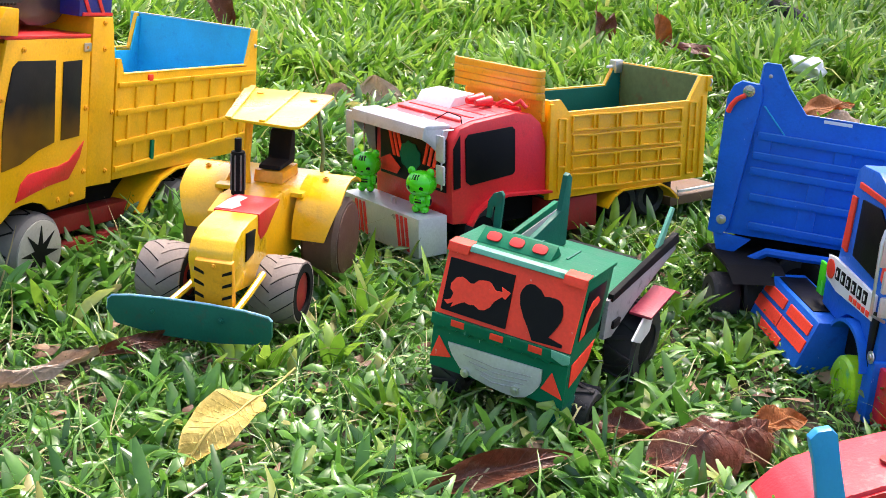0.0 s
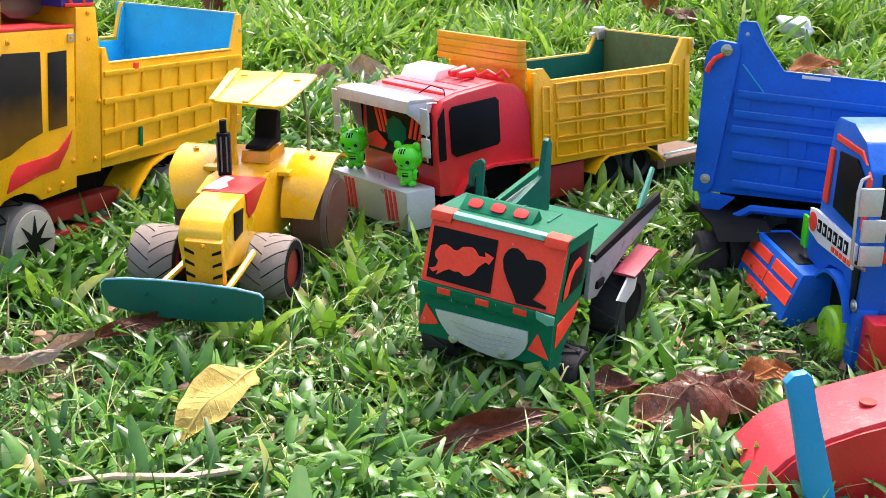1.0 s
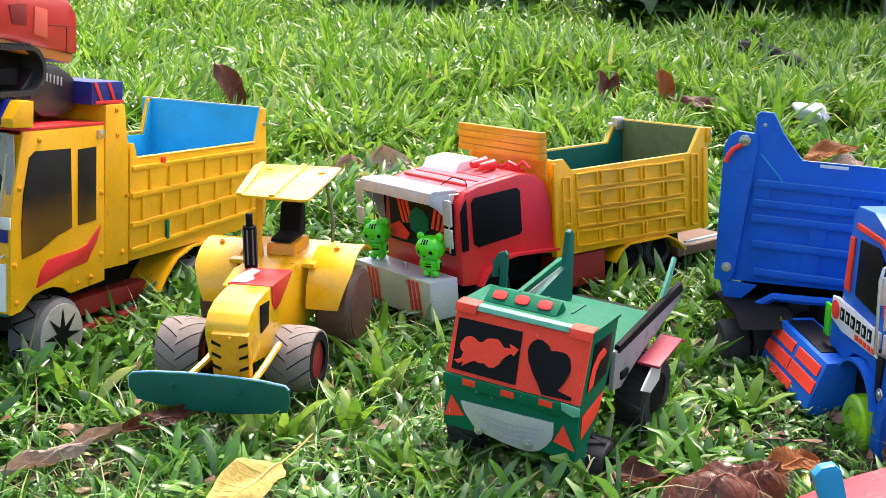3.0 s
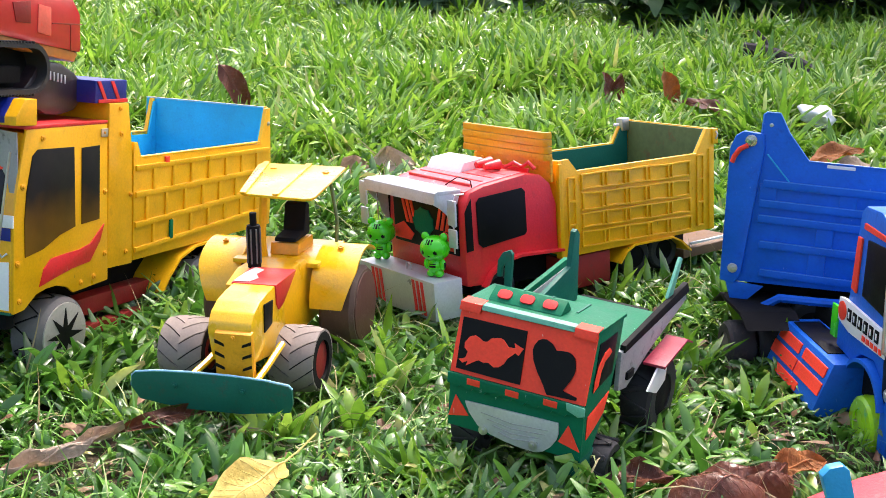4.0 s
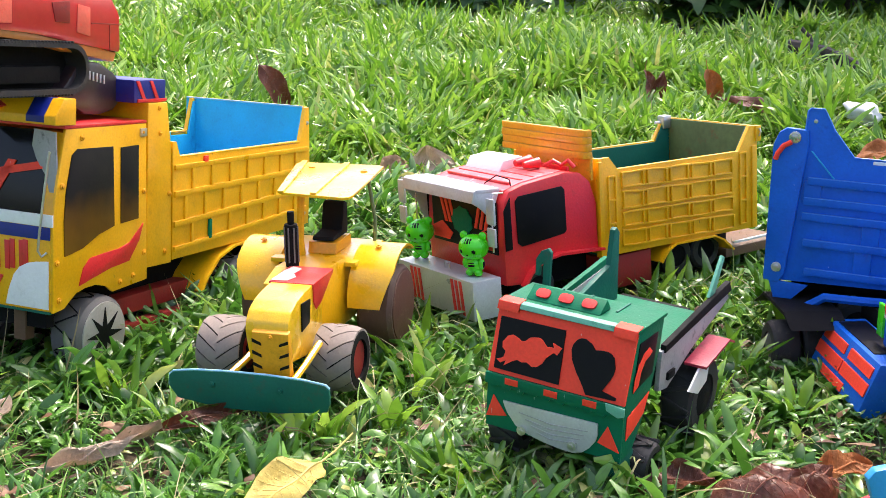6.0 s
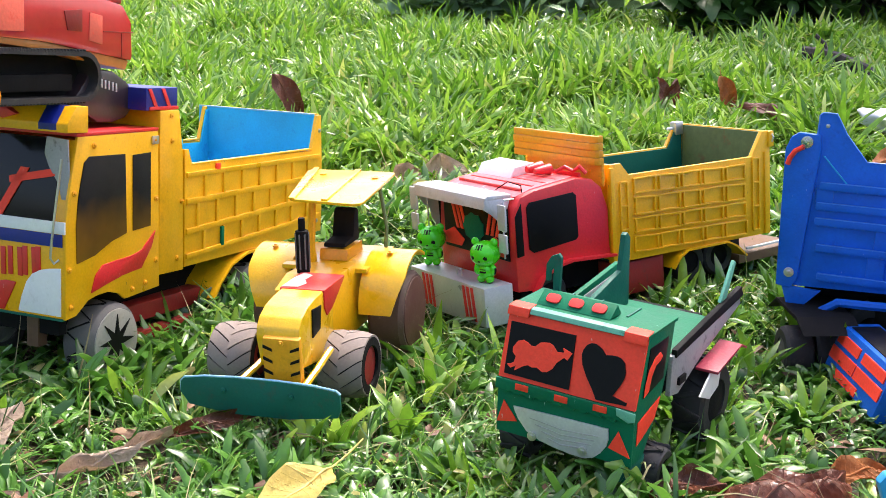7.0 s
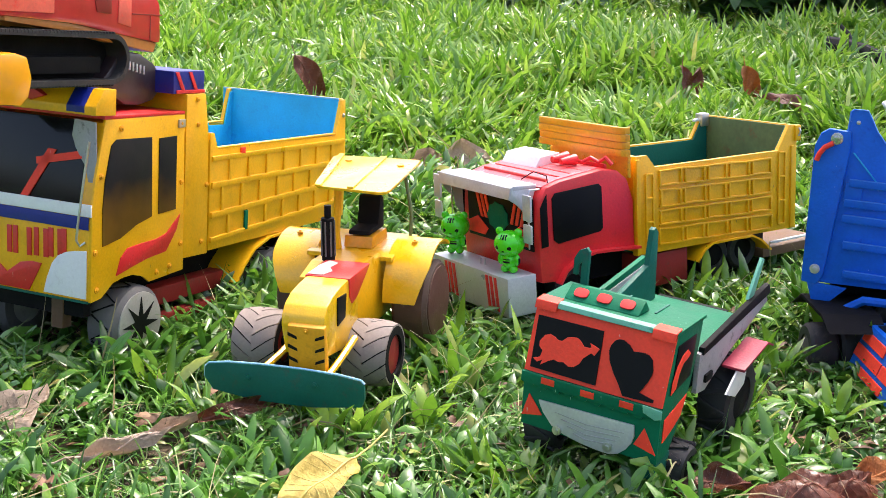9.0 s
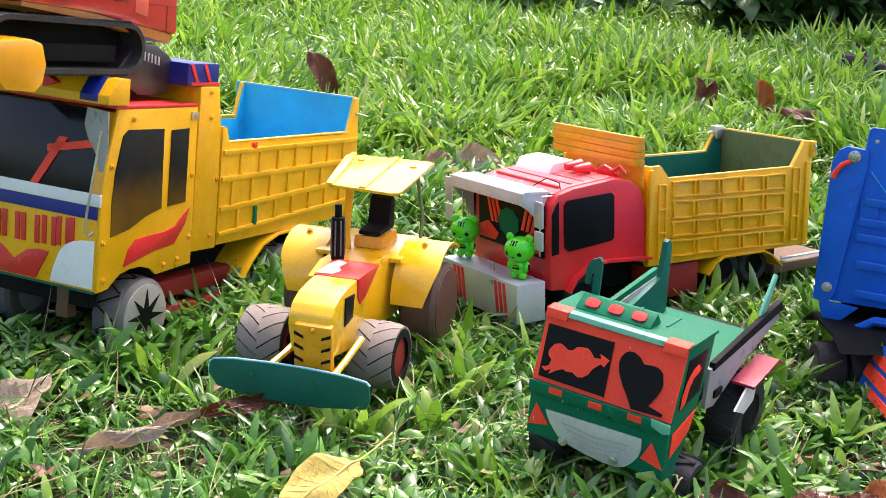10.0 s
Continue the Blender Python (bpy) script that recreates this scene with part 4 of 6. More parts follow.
    part("tow_hook", tube([(0.03, 0.0, 0.0495), (0.03, 0.0, 0.058), (0.03, 0.010, 0.058), (0.03, 0.010, 0.0495)], 0.001), STEEL, bum)
    # sign board above the cab
    sign = part("headboard_rail", box(-0.1325, -0.1285, -0.07, 0.083, 0.142, 0.172, 0.001), AMBER, T)
    for k in range(4):
        z = 0.168 + 0.0088 * k
        e = 0.0012 * (k % 2)
        part("rail_strip", prism([(-0.1205 - e, -0.088), (-0.1195 - e, 0.072), (-0.1205 - e, 0.0795), (-0.1245, 0.0835), (-0.131, 0.0845), (-0.131, 0.080), (-0.1265, 0.078), (-0.1265, -0.088)], "z", z, z + 0.0084, 0.0012), AMBER, sign)
    for y in (-0.056, -0.004, 0.056):
        screw((-0.1278, y, 0.158), "x", sign, 0.0035, AMBER)
    # bed
    edge = [(-0.1375, 0.0463), (-0.139, 0.1665), (-0.156, 0.1665), (-0.1686, 0.151), (-0.370, 0.146), (-0.3895, 0.1765), (-0.404, 0.1755), (-0.3995, 0.0415)]
    for s in (1, -1):
        wall = part("bed_side", prism(edge, "y", s * (w - 0.006), s * w, 0.0008), YELLOW, T)
        part("lining", prism([(-0.146, 0.05), (-0.146, 0.164), (-0.155, 0.164), (-0.168, 0.149), (-0.371, 0.144), (-0.389, 0.174), (-0.396, 0.174), (-0.396, 0.05)], "y", s * (w - 0.0085), s * (w - 0.0062), 0.0003), TEAL, wall, "dark green painted inside")
        t = s * 0.0026
        # wavy pressed courses: long strips that sink to the rear, short uprights set out of line
        level = lambda z, x: z + 0.045 * (x + 0.173) + 0.0008 * math.sin(90 * x + 400 * z)
        courses = [0.1455, 0.1275, 0.1215, 0.1020, 0.0965, 0.0795, 0.0735, 0.0555]
        for z in courses:
            xs = [-0.173 - 0.0185 * q for q in range(11)]
            part("rib", prism([(x, level(z, x) + 0.0013) for x in xs] + [(x, level(z, x) - 0.0013) for x in xs[::-1]], "y", s * w, s * w + t, 0.0005), YELLOW, wall)
        for q, (za, zb) in enumerate(zip(courses[::2], courses[1::2])):
            for k in range(6):
                x = -0.1745 - 0.0366 * k + 0.0016 * math.sin(5 * q + 3 * k)
                for e in ((0.0,) if k in (0, 5) else (-0.0035, 0.0035)):
                    part("rib", box(x + e - 0.0012, x + e + 0.0012, s * w, s * w + t * 1.1, level(zb, x), level(za, x), 0.0005), YELLOW, wall)
        for x, z0, z1 in ((-0.1585, 0.056, 0.143), (-0.3765, 0.050, 0.143)):
            for q in range(4):
                z = z0 + (z1 - z0) * q / 3
                part("rib", box(x - 0.0055, x + 0.0055, s * w, s * w + t, z - 0.0013, z + 0.0013, 0.0005), YELLOW, wall)
            for e in (-0.0055, 0.0055):
                part("rib", box(x + e - 0.0011, x + e + 0.0011, s * w, s * w + t, z0, z1, 0.0005), YELLOW, wall)
        part("post", box(-0.1435, -0.1375, s * (w - 0.004), s * (w + 0.0035), 0.047, 0.163, 0.001), YELLOW, wall)
        part("post", box(-0.400, -0.3915, s * (w - 0.004), s * (w + 0.003), 0.042, 0.150, 0.001), YELLOW, wall)
        if s < 0:
            latch = part("latch", box(-0.398, -0.384, s * (w + 0.002), s * (w - 0.012), 0.161, 0.179, 0.002), STEEL, wall, "steel tailgate latch")
            part("latch_bolt", cyl((-0.382, s * (w - 0.003), 0.170), "x", 0.0022, 0.012, 10, 0.0004), WHITE, latch)
        else:
            latch = part("latch", box(-0.4075, -0.3985, s * (w - 0.006), s * (w + 0.0032), 0.155, 0.1755, 0.0015), YELLOW, wall)
            part("latch_bolt", tube([(-0.403, s * (w + 0.004), 0.172), (-0.4035, s * (w + 0.006), 0.168), (-0.403, s * (w + 0.004), 0.162)], 0.0012), STEEL, latch, "bent steel pin")
    gate = part("tailgate", box(-0.402, -0.3985, -w + 0.006, w - 0.0065, 0.047, 0.1755, 0.0008), YELLOW, T)
    part("lining", box(-0.3982, -0.3962, -w + 0.0088, w - 0.0088, 0.052, 0.1740, 0.0003), OLIVE, gate, "olive and rust inside of the tailgate")
    part("bed_front", box(-0.146, -0.1395, -w + 0.006, w - 0.006, 0.05, 0.166, 0.0005), YELLOW, T)
    part("bed_floor", box(-0.388, -0.144, -w + 0.006, w - 0.006, 0.046, 0.052, 0.0006), TEAL, T)
    part("side_tank", box(-0.222, -0.146, 0.045, 0.080, 0.002, 0.043, 0.0015), DARK_RED, T)
    part("side_tank", box(-0.222, -0.146, -0.080, -0.045, 0.002, 0.043, 0.0015), DARK_RED, T)
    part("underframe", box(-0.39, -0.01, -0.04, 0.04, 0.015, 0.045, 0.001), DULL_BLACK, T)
    for s in (1, -1):
        part("mudguard", band([(-0.232, 0.024), (-0.244, 0.038), (-0.258, 0.0445), (-0.325, 0.0435), (-0.340, 0.036), (-0.358, 0.02)], "y", s * 0.048, s * (w + 0.004), 0.0024), YELLOW, T)
    part("rear_plank", box(-0.47, -0.36, -0.03, 0.07, 0.004, 0.016, 0.001), WOOD, T, "bare wooden tail plank")
    part("rear_strip", box(-0.452, -0.375, 0.066, 0.070, 0.0205, 0.0235, 0.0006), WHITE, T)
    for x in (-0.055, -0.275, -0.325):
        for s in (1, -1):
            tyre("wheel", (x, s * 0.055, 0.022), 0.026, 0.028, RUBBER, T, DULL_BLACK)
    return m


def figurine(m):
    """A small stylised animal figure, one plain mesh."""
    b = bmesh.new()
    bmesh.ops.create_uvsphere(b, u_segments=72, v_segments=48, radius=1, matrix=Matrix.Translation((0, 0, 0.034)) @ Matrix.Diagonal((0.0165, 0.0182, 0.0152, 1)))
    for s in (1, -1):
        bmesh.ops.create_uvsphere(b, u_segments=10, v_segments=8, radius=1, matrix=Matrix.Translation((0, s * 0.0125, 0.0475)) @ Matrix.Diagonal((0.0034, 0.0052, 0.0052, 1)))
        bmesh.ops.create_uvsphere(b, u_segments=10, v_segments=8, radius=1, matrix=Matrix.Translation((0.002, s * 0.0105, 0.0155)) @ Matrix.Diagonal((0.004, 0.0042, 0.007, 1)))
        bmesh.ops.create_uvsphere(b, u_segments=12, v_segments=8, radius=1, matrix=Matrix.Translation((0.002, s * 0.0055, 0.0045)) @ Matrix.Diagonal((0.006, 0.0052, 0.0048, 1)))
    bmesh.ops.create_uvsphere(b, u_segments=40, v_segments=28, radius=1, matrix=Matrix.Translation((0, 0, 0.0135)) @ Matrix.Diagonal((0.0088, 0.0098, 0.0105, 1)))
    ob = part("figurine", b, LIME, None)
    ob.data.materials.append(BLACK)
    for f in ob.data.polygons:
        c = f.center
        ay = abs(c.y)
        bars = 0.0405 < c.z < 0.0462 and c.x > 0.002 and (ay < 0.0009 or 0.0024 < ay < 0.0042)
        eye = c.x > 0.010 and (ay - 0.0085) ** 2 + (c.z - 0.0315) ** 2 < 0.0021 ** 2
        nose = c.x > 0.012 and (ay / 1.5) ** 2 + (c.z - 0.0275) ** 2 < 0.0011 ** 2
        belly = c.x > 0.004 and ((0.0125 < c.z < 0.0145 and ay < 0.0045) or (0.0155 < c.z < 0.0168 and ay < 0.004))
        flank = 0.011 < c.z < 0.0185 and 0.0068 < ay and c.x > -0.003 and c.x < 0.004
        sole = c.z < 0.0014
        dark = bars or eye or nose or belly or flank or sole
        f.material_index = 1 if dark else 0
    ob.matrix_world = m
    return tagged(ob, "lime green plastic animal figurine standing on the truck's bumper", "figurine", "figurines on the bumper")


YT = yellow_truck()
excavator(YT)
RT = red_truck()
figurine(RT @ pose(0.026, 0.058, 0.0502, 0, 0, 25))
figurine(RT @ pose(0.024, -0.066, 0.0502, 0, 0, 35))


def slanted(pts, x_at, t):
    """A thin plate on a leaning front: outline in (y, z), x from the lean."""
    b = bmesh.new()
    lo = [b.verts.new((x_at(z), y, z)) for y, z in pts]
    hi = [b.verts.new((x_at(z) + t, y, z)) for y, z in pts]
    b.faces.new(lo), b.faces.new(hi[::-1])
    for i in range(len(pts)):
        j = (i + 1) % len(pts)
        b.faces.new((lo[i], hi[i], hi[j], lo[j]))
    return b


def green_truck():
    m = pose(0.1233, 0.9275, 0.0057, -2.774, 0.729, 235.97)
    FOOTPRINTS.append((m, -0.22, -0.005, 0.048))
    T = thing("toy_flatbed_truck", m, "green and red wooden toy flatbed truck with painted hearts", "toy truck")
    w = 0.063
    part("cab", prism([(-0.003, 0.022), (-0.003, 0.067), (-0.0185, 0.1255), (-0.070, 0.1255), (-0.066, 0.10), (-0.054, 0.068), (-0.040, 0.044), (-0.022, 0.022)], "y", -w + 0.002, w - 0.002, 0.0008), GREEN, T)
    # front
    part("front_panel", box(-0.003, 0.0, -w, w, 0.020, 0.0675, 0.0008), GREEN, T)
    lean = lambda z: -0.0159 * (z - 0.069) / 0.058
    top = part("windscreen_panel", slanted([(-w, 0.0695), (w, 0.0695), (w, 0.124), (-w, 0.124)], lambda z: lean(z) - 0.0025, 0.0025), CORAL, T, "coral red windscreen panel")
    part("window", slanted([(-0.0577, 0.0735), (-0.0591, 0.116), (0.0016, 0.1165), (0.0036, 0.0732)], lambda z: lean(z) + 0.0002, 0.0012), BLACK, top, "black painted window")
    black_heart = [(0.0302, 0.1069), (0.0262, 0.111), (0.0201, 0.1137), (0.0160, 0.1135), (0.0129, 0.1117), (0.0103, 0.1075), (0.0096, 0.1032), (0.0117, 0.0955), (0.0172, 0.0867), (0.0234, 0.0791), (0.0287, 0.0713), (0.055, 0.0725), (0.055, 0.0745), (0.042, 0.0772), (0.0474, 0.0871), (0.0493, 0.092), (0.0498, 0.0966), (0.0477, 0.1042), (0.044, 0.1072), (0.04, 0.1080), (0.035, 0.1078)]
    part("heart", slanted(black_heart, lambda z: lean(z) + 0.0002, 0.0012), BLACK, top, "black painted heart with a foot")
    blob = [(-0.056, 0.0814), (-0.0525, 0.0825), (-0.050, 0.0841), (-0.0489, 0.0891), (-0.0525, 0.092), (-0.0531, 0.0961), (-0.0494, 0.1017), (-0.0445, 0.1035), (-0.0403, 0.1023), (-0.0365, 0.1003), (-0.0329, 0.1006), (-0.029, 0.1045), (-0.0249, 0.1056), (-0.020, 0.1062), (-0.017, 0.1050), (-0.0122, 0.1006), (-0.0056, 0.1012), (-0.0074, 0.1049), (0.0015, 0.1022), (-0.0018, 0.096), (-0.0050, 0.0975), (-0.0113, 0.0916), (-0.0139, 0.0863), (-0.018, 0.083), (-0.0225, 0.082), (-0.028, 0.0845), (-0.0325, 0.0835), (-0.037, 0.0845), (-0.0414, 0.0823), (-0.0485, 0.0774), (-0.0473, 0.0819), (-0.052, 0.0790)]
    part("arrow_heart", slanted(blob, lambda z: lean(z) + 0.0014, 0.0009), CORAL, top, "coral heart pierced by an arrow")
    part("ledge", box(0.0002, 0.0035, -w - 0.001, w + 0.001, 0.0595, 0.0695, 0.0012), GREEN, T)
    for y, z in ((-0.0381, 0.0662), (-0.0012, 0.0656), (0.0342, 0.0664)):
        part("dash", box(0.0034, 0.0042, y - 0.0062, y + 0.0062, z - 0.0034, z + 0.0022, 0.0003), CORAL, T, "coral dash")
    part("corner_clip", prism([(0.0485, 0.0708), (0.0655, 0.0695), (0.0655, 0.0625), (0.060, 0.0605), (0.0495, 0.0645)], "x", 0.0036, 0.0052, 0.0005), PALE_GREEN, T, "worn pale green corner clip")
    for k in range(9):
        y = -0.056 + 0.0125 * k
        part("ledge_lip", prism([(y - 0.005, 0.0600), (y + 0.005, 0.0600), (y + 0.003, 0.0578 - 0.0006 * (k % 3)), (y - 0.003, 0.0578)], "x", 0.0004, 0.003, 0.0006), GREEN, T)
    part("grille", prism([(-0.0464, 0.0466), (-0.0445, 0.0420), (-0.0414, 0.0365), (-0.0326, 0.0269), (-0.020, 0.0220), (-0.005, 0.0192), (0.010, 0.0178), (0.0214, 0.0177), (0.030, 0.0205), (0.0362, 0.0262), (0.0410, 0.0335), (0.0427, 0.0397), (0.0419, 0.0495), (0.0, 0.0482)], "x", 0.0002, 0.002, 0.0005), SILVER, T, "silver tinplate grille")
    for k in range(4):
        part("grille_line", tube([(0.0022, -0.030 + 0.006 * k, 0.0400 - 0.0045 * k), (0.0024, 0.0, 0.0375 - 0.0045 * k), (0.0022, 0.034 - 0.003 * k, 0.0405 - 0.0045 * k)], 0.0004, 5), GREY, T)
    for y, z in ((-0.0267, 0.0243), (0.0208, 0.0240)):
        screw((0.0028, y, z), "x", T, 0.0042)
    for s in (1, -1):
        part("corner_triangle", prism([(s * 0.0425, 0.033), (s * 0.0622, 0.0285), (s * (0.0505 if s > 0 else 0.0560), 0.0495)], "x", 0.0002, 0.0014, 0.0003), CORAL, T, "coral corner triangle")
        side = part("side_panel", prism([(-0.003, 0.021), (-0.003, 0.068), (-0.0185, 0.1268), (-0.0705, 0.1268), (-0.066, 0.10), (-0.054, 0.068), (-0.040, 0.044), (-0.022, 0.021)], "y", s * (w - 0.002), s * w, 0.0006), GREEN, T)
        part("window", prism([(-0.014, 0.076), (-0.021, 0.117), (-0.057, 0.117), (-0.052, 0.082)], "y", s * (w + 0.0002), s * (w + 0.001), 0.0003), BLACK, side)
        part("flame", prism([(-0.0125, 0.077), (-0.014, 0.088), (-0.020, 0.099), (-0.030, 0.1065), (-0.040, 0.1085), (-0.046, 0.1035), (-0.041, 0.1005), (-0.033, 0.099), (-0.026, 0.092), (-0.022, 0.080)], "y", s * (w + 0.0011), s * (w + 0.0017), 0.0002), CORAL, side)
        part("wedge", prism([(-0.0065, 0.037), (-0.0065, 0.0575), (-0.049, 0.0665), (-0.040, 0.050), (-0.025, 0.043)], "y", s * (w + 0.0002), s * (w + 0.001), 0.0003), CORAL, side, "coral painted wedge")
        if s > 0:
            part("skirt", box(-0.03, -0.002, s * (w - 0.012), s * (w - 0.001), 0.004, 0.0215, 0.001), TEAL, T)
    # roof
    roof = part("roof", box(-0.0745, -0.0155, -w - 0.001, w + 0.001, 0.1258, 0.1288, 0.0008), GREEN, T)
    # pale green takes in both the worn edge and its glare
    part("roof_lip", prism([(-0.0165, 0.1292), (-0.0205, 0.1294), (-0.0205, 0.1302), (-0.0148, 0.1292), (-0.0130, 0.1252), (-0.0142, 0.1248)], "y", -0.043, 0.043, 0.0003), PALE_GREEN, roof, "pale green front lip, wear and glare in one colour")
    for s in (1, -1):
        part("lip_corner", prism([(-0.0165, 0.1292), (-0.0255, 0.1294), (-0.0255, 0.1304), (-0.0135, 0.1292), (-0.0112, 0.122), (-0.0125, 0.1215)], "y", s * 0.0435, s * (w + 0.0005), 0.0003), CORAL, roof)
    for y in (-0.0325, -0.004, 0.030):
        part("roof_batten", box(-0.074, -0.047, y - 0.001, y + 0.001, 0.1285, 0.1298, 0.0003), TEAL, roof)
    bar = part("lamp_bar", prism([(-0.030, 0.1292), (-0.052, 0.1292), (-0.044, 0.1390)], "y", -0.0465, 0.0225, 0.0008), GREEN, T, "green lamp bar with three coral lamps")
    for y in (-0.0335, -0.012, 0.0095):
        b = prism([(0.0047 * math.copysign(abs(math.cos(a)) ** 0.6, math.cos(a)), 0.0064 * math.copysign(abs(math.sin(a)) ** 0.6, math.sin(a))) for a in [math.tau * i / 20 for i in range(20)]], "z", -0.0008, 0.0009, 0.0003)
        bmesh.ops.rotate(b, verts=b.verts, matrix=Matrix.Rotation(radians(35), 3, "Y"))
        bmesh.ops.translate(b, verts=b.verts, vec=(-0.0366, y, 0.1348))
        part("lamp", b, LAMP_RED, bar)
    # bed and stakes
    part("bed_floor", box(-0.185, -0.071, -w + 0.003, w - 0.004, 0.089, 0.095, 0.0008), GREEN, T)
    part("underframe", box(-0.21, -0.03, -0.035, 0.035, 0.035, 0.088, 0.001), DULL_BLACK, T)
    for s in (1, -1):
        rail = part("bed_rail", prism([(-0.071, 0.058), (-0.071, 0.094), (-0.225, 0.109), (-0.232, 0.098), (-0.14, 0.074), (-0.09, 0.055)], "y", s * (w - 0.004), s * (w + 0.0005), 0.0008), GREY, T, "weathered grey side rail")
        part("rail_cap", prism([(-0.075, 0.092), (-0.075, 0.099), (-0.226, 0.1165), (-0.233, 0.106)], "y", s * (w - 0.003), s * (w + 0.0022), 0.0007), DULL_BLACK if s > 0 else GREEN, rail)
        part("bracket", box(-0.10, -0.085, s * (w + 0.0004), s * (w + 0.003), 0.064, 0.071, 0.0005), DULL_BLACK, rail)
        part("mud_flap", prism([(-0.125, 0.068), (-0.182, 0.077), (-0.198, 0.070), (-0.198, 0.068), (-0.182, 0.0745), (-0.125, 0.0655)], "y", s * (w + 0.001), s * (w + 0.022), 0.0004), MAROON, T, "maroon mudguard")
        part("flap", prism([(-0.104, 0.050), (-0.128, 0.066), (-0.152, 0.068), (-0.148, 0.046), (-0.128, 0.040)], "y", s * (w + 0.0135), s * (w + 0.0155), 0.0005), WHITE, T)
    part("stake_board", prism([(-0.076, 0.0955), (-0.076, 0.116), (-0.150, 0.133), (-0.1535, 0.166), (-0.158, 0.168), (-0.165, 0.162), (-0.172, 0.0955)], "y", -0.029, -0.024, 0.0006), TEAL, T, "dark green fin-shaped stake board")
    part("hook_post", prism([(-0.0505, 0.0955), (-0.0500, 0.157), (-0.053, 0.1605), (-0.060, 0.157), (-0.0645, 0.149), (-0.0645, 0.134), (-0.0605, 0.134), (-0.060, 0.143), (-0.057, 0.147), (-0.0565, 0.0955)], "x", -0.083, -0.079, 0.0005), TEAL, T, "hooked green post")
    part("rear_post", prism([(-0.180, 0.112), (-0.206, 0.146), (-0.212, 0.143), (-0.195, 0.112)], "y", w - 0.004, w - 0.001, 0.0004), PALE_GREEN, T)
    for x, z, r in ((-0.158, 0.027, 0.037), (-0.045, 0.003, 0.020)):
        for s in (1, -1):
            wh = tyre("wheel", (x, s * 0.060, z), r, 0.03, RUBBER, T, DULL_BLACK)
            for k in range(16):
                b = box(-0.0022, 0.0022, -0.014, 0.014, -0.0012, 0.0016, 0.0005)
                bmesh.ops.rotate(b, verts=b.verts, matrix=Matrix.Rotation(0.35 if k % 2 else -0.35, 3, "Z"))
                bmesh.ops.translate(b, verts=b.verts, vec=(0, 0, r))
                bmesh.ops.rotate(b, verts=b.verts, matrix=Matrix.Rotation(math.tau * k / 16, 3, "Y"))
                bmesh.ops.translate(b, verts=b.verts, vec=(x, s * 0.060, z))
                part("tread_block", b, RUBBER, wh)


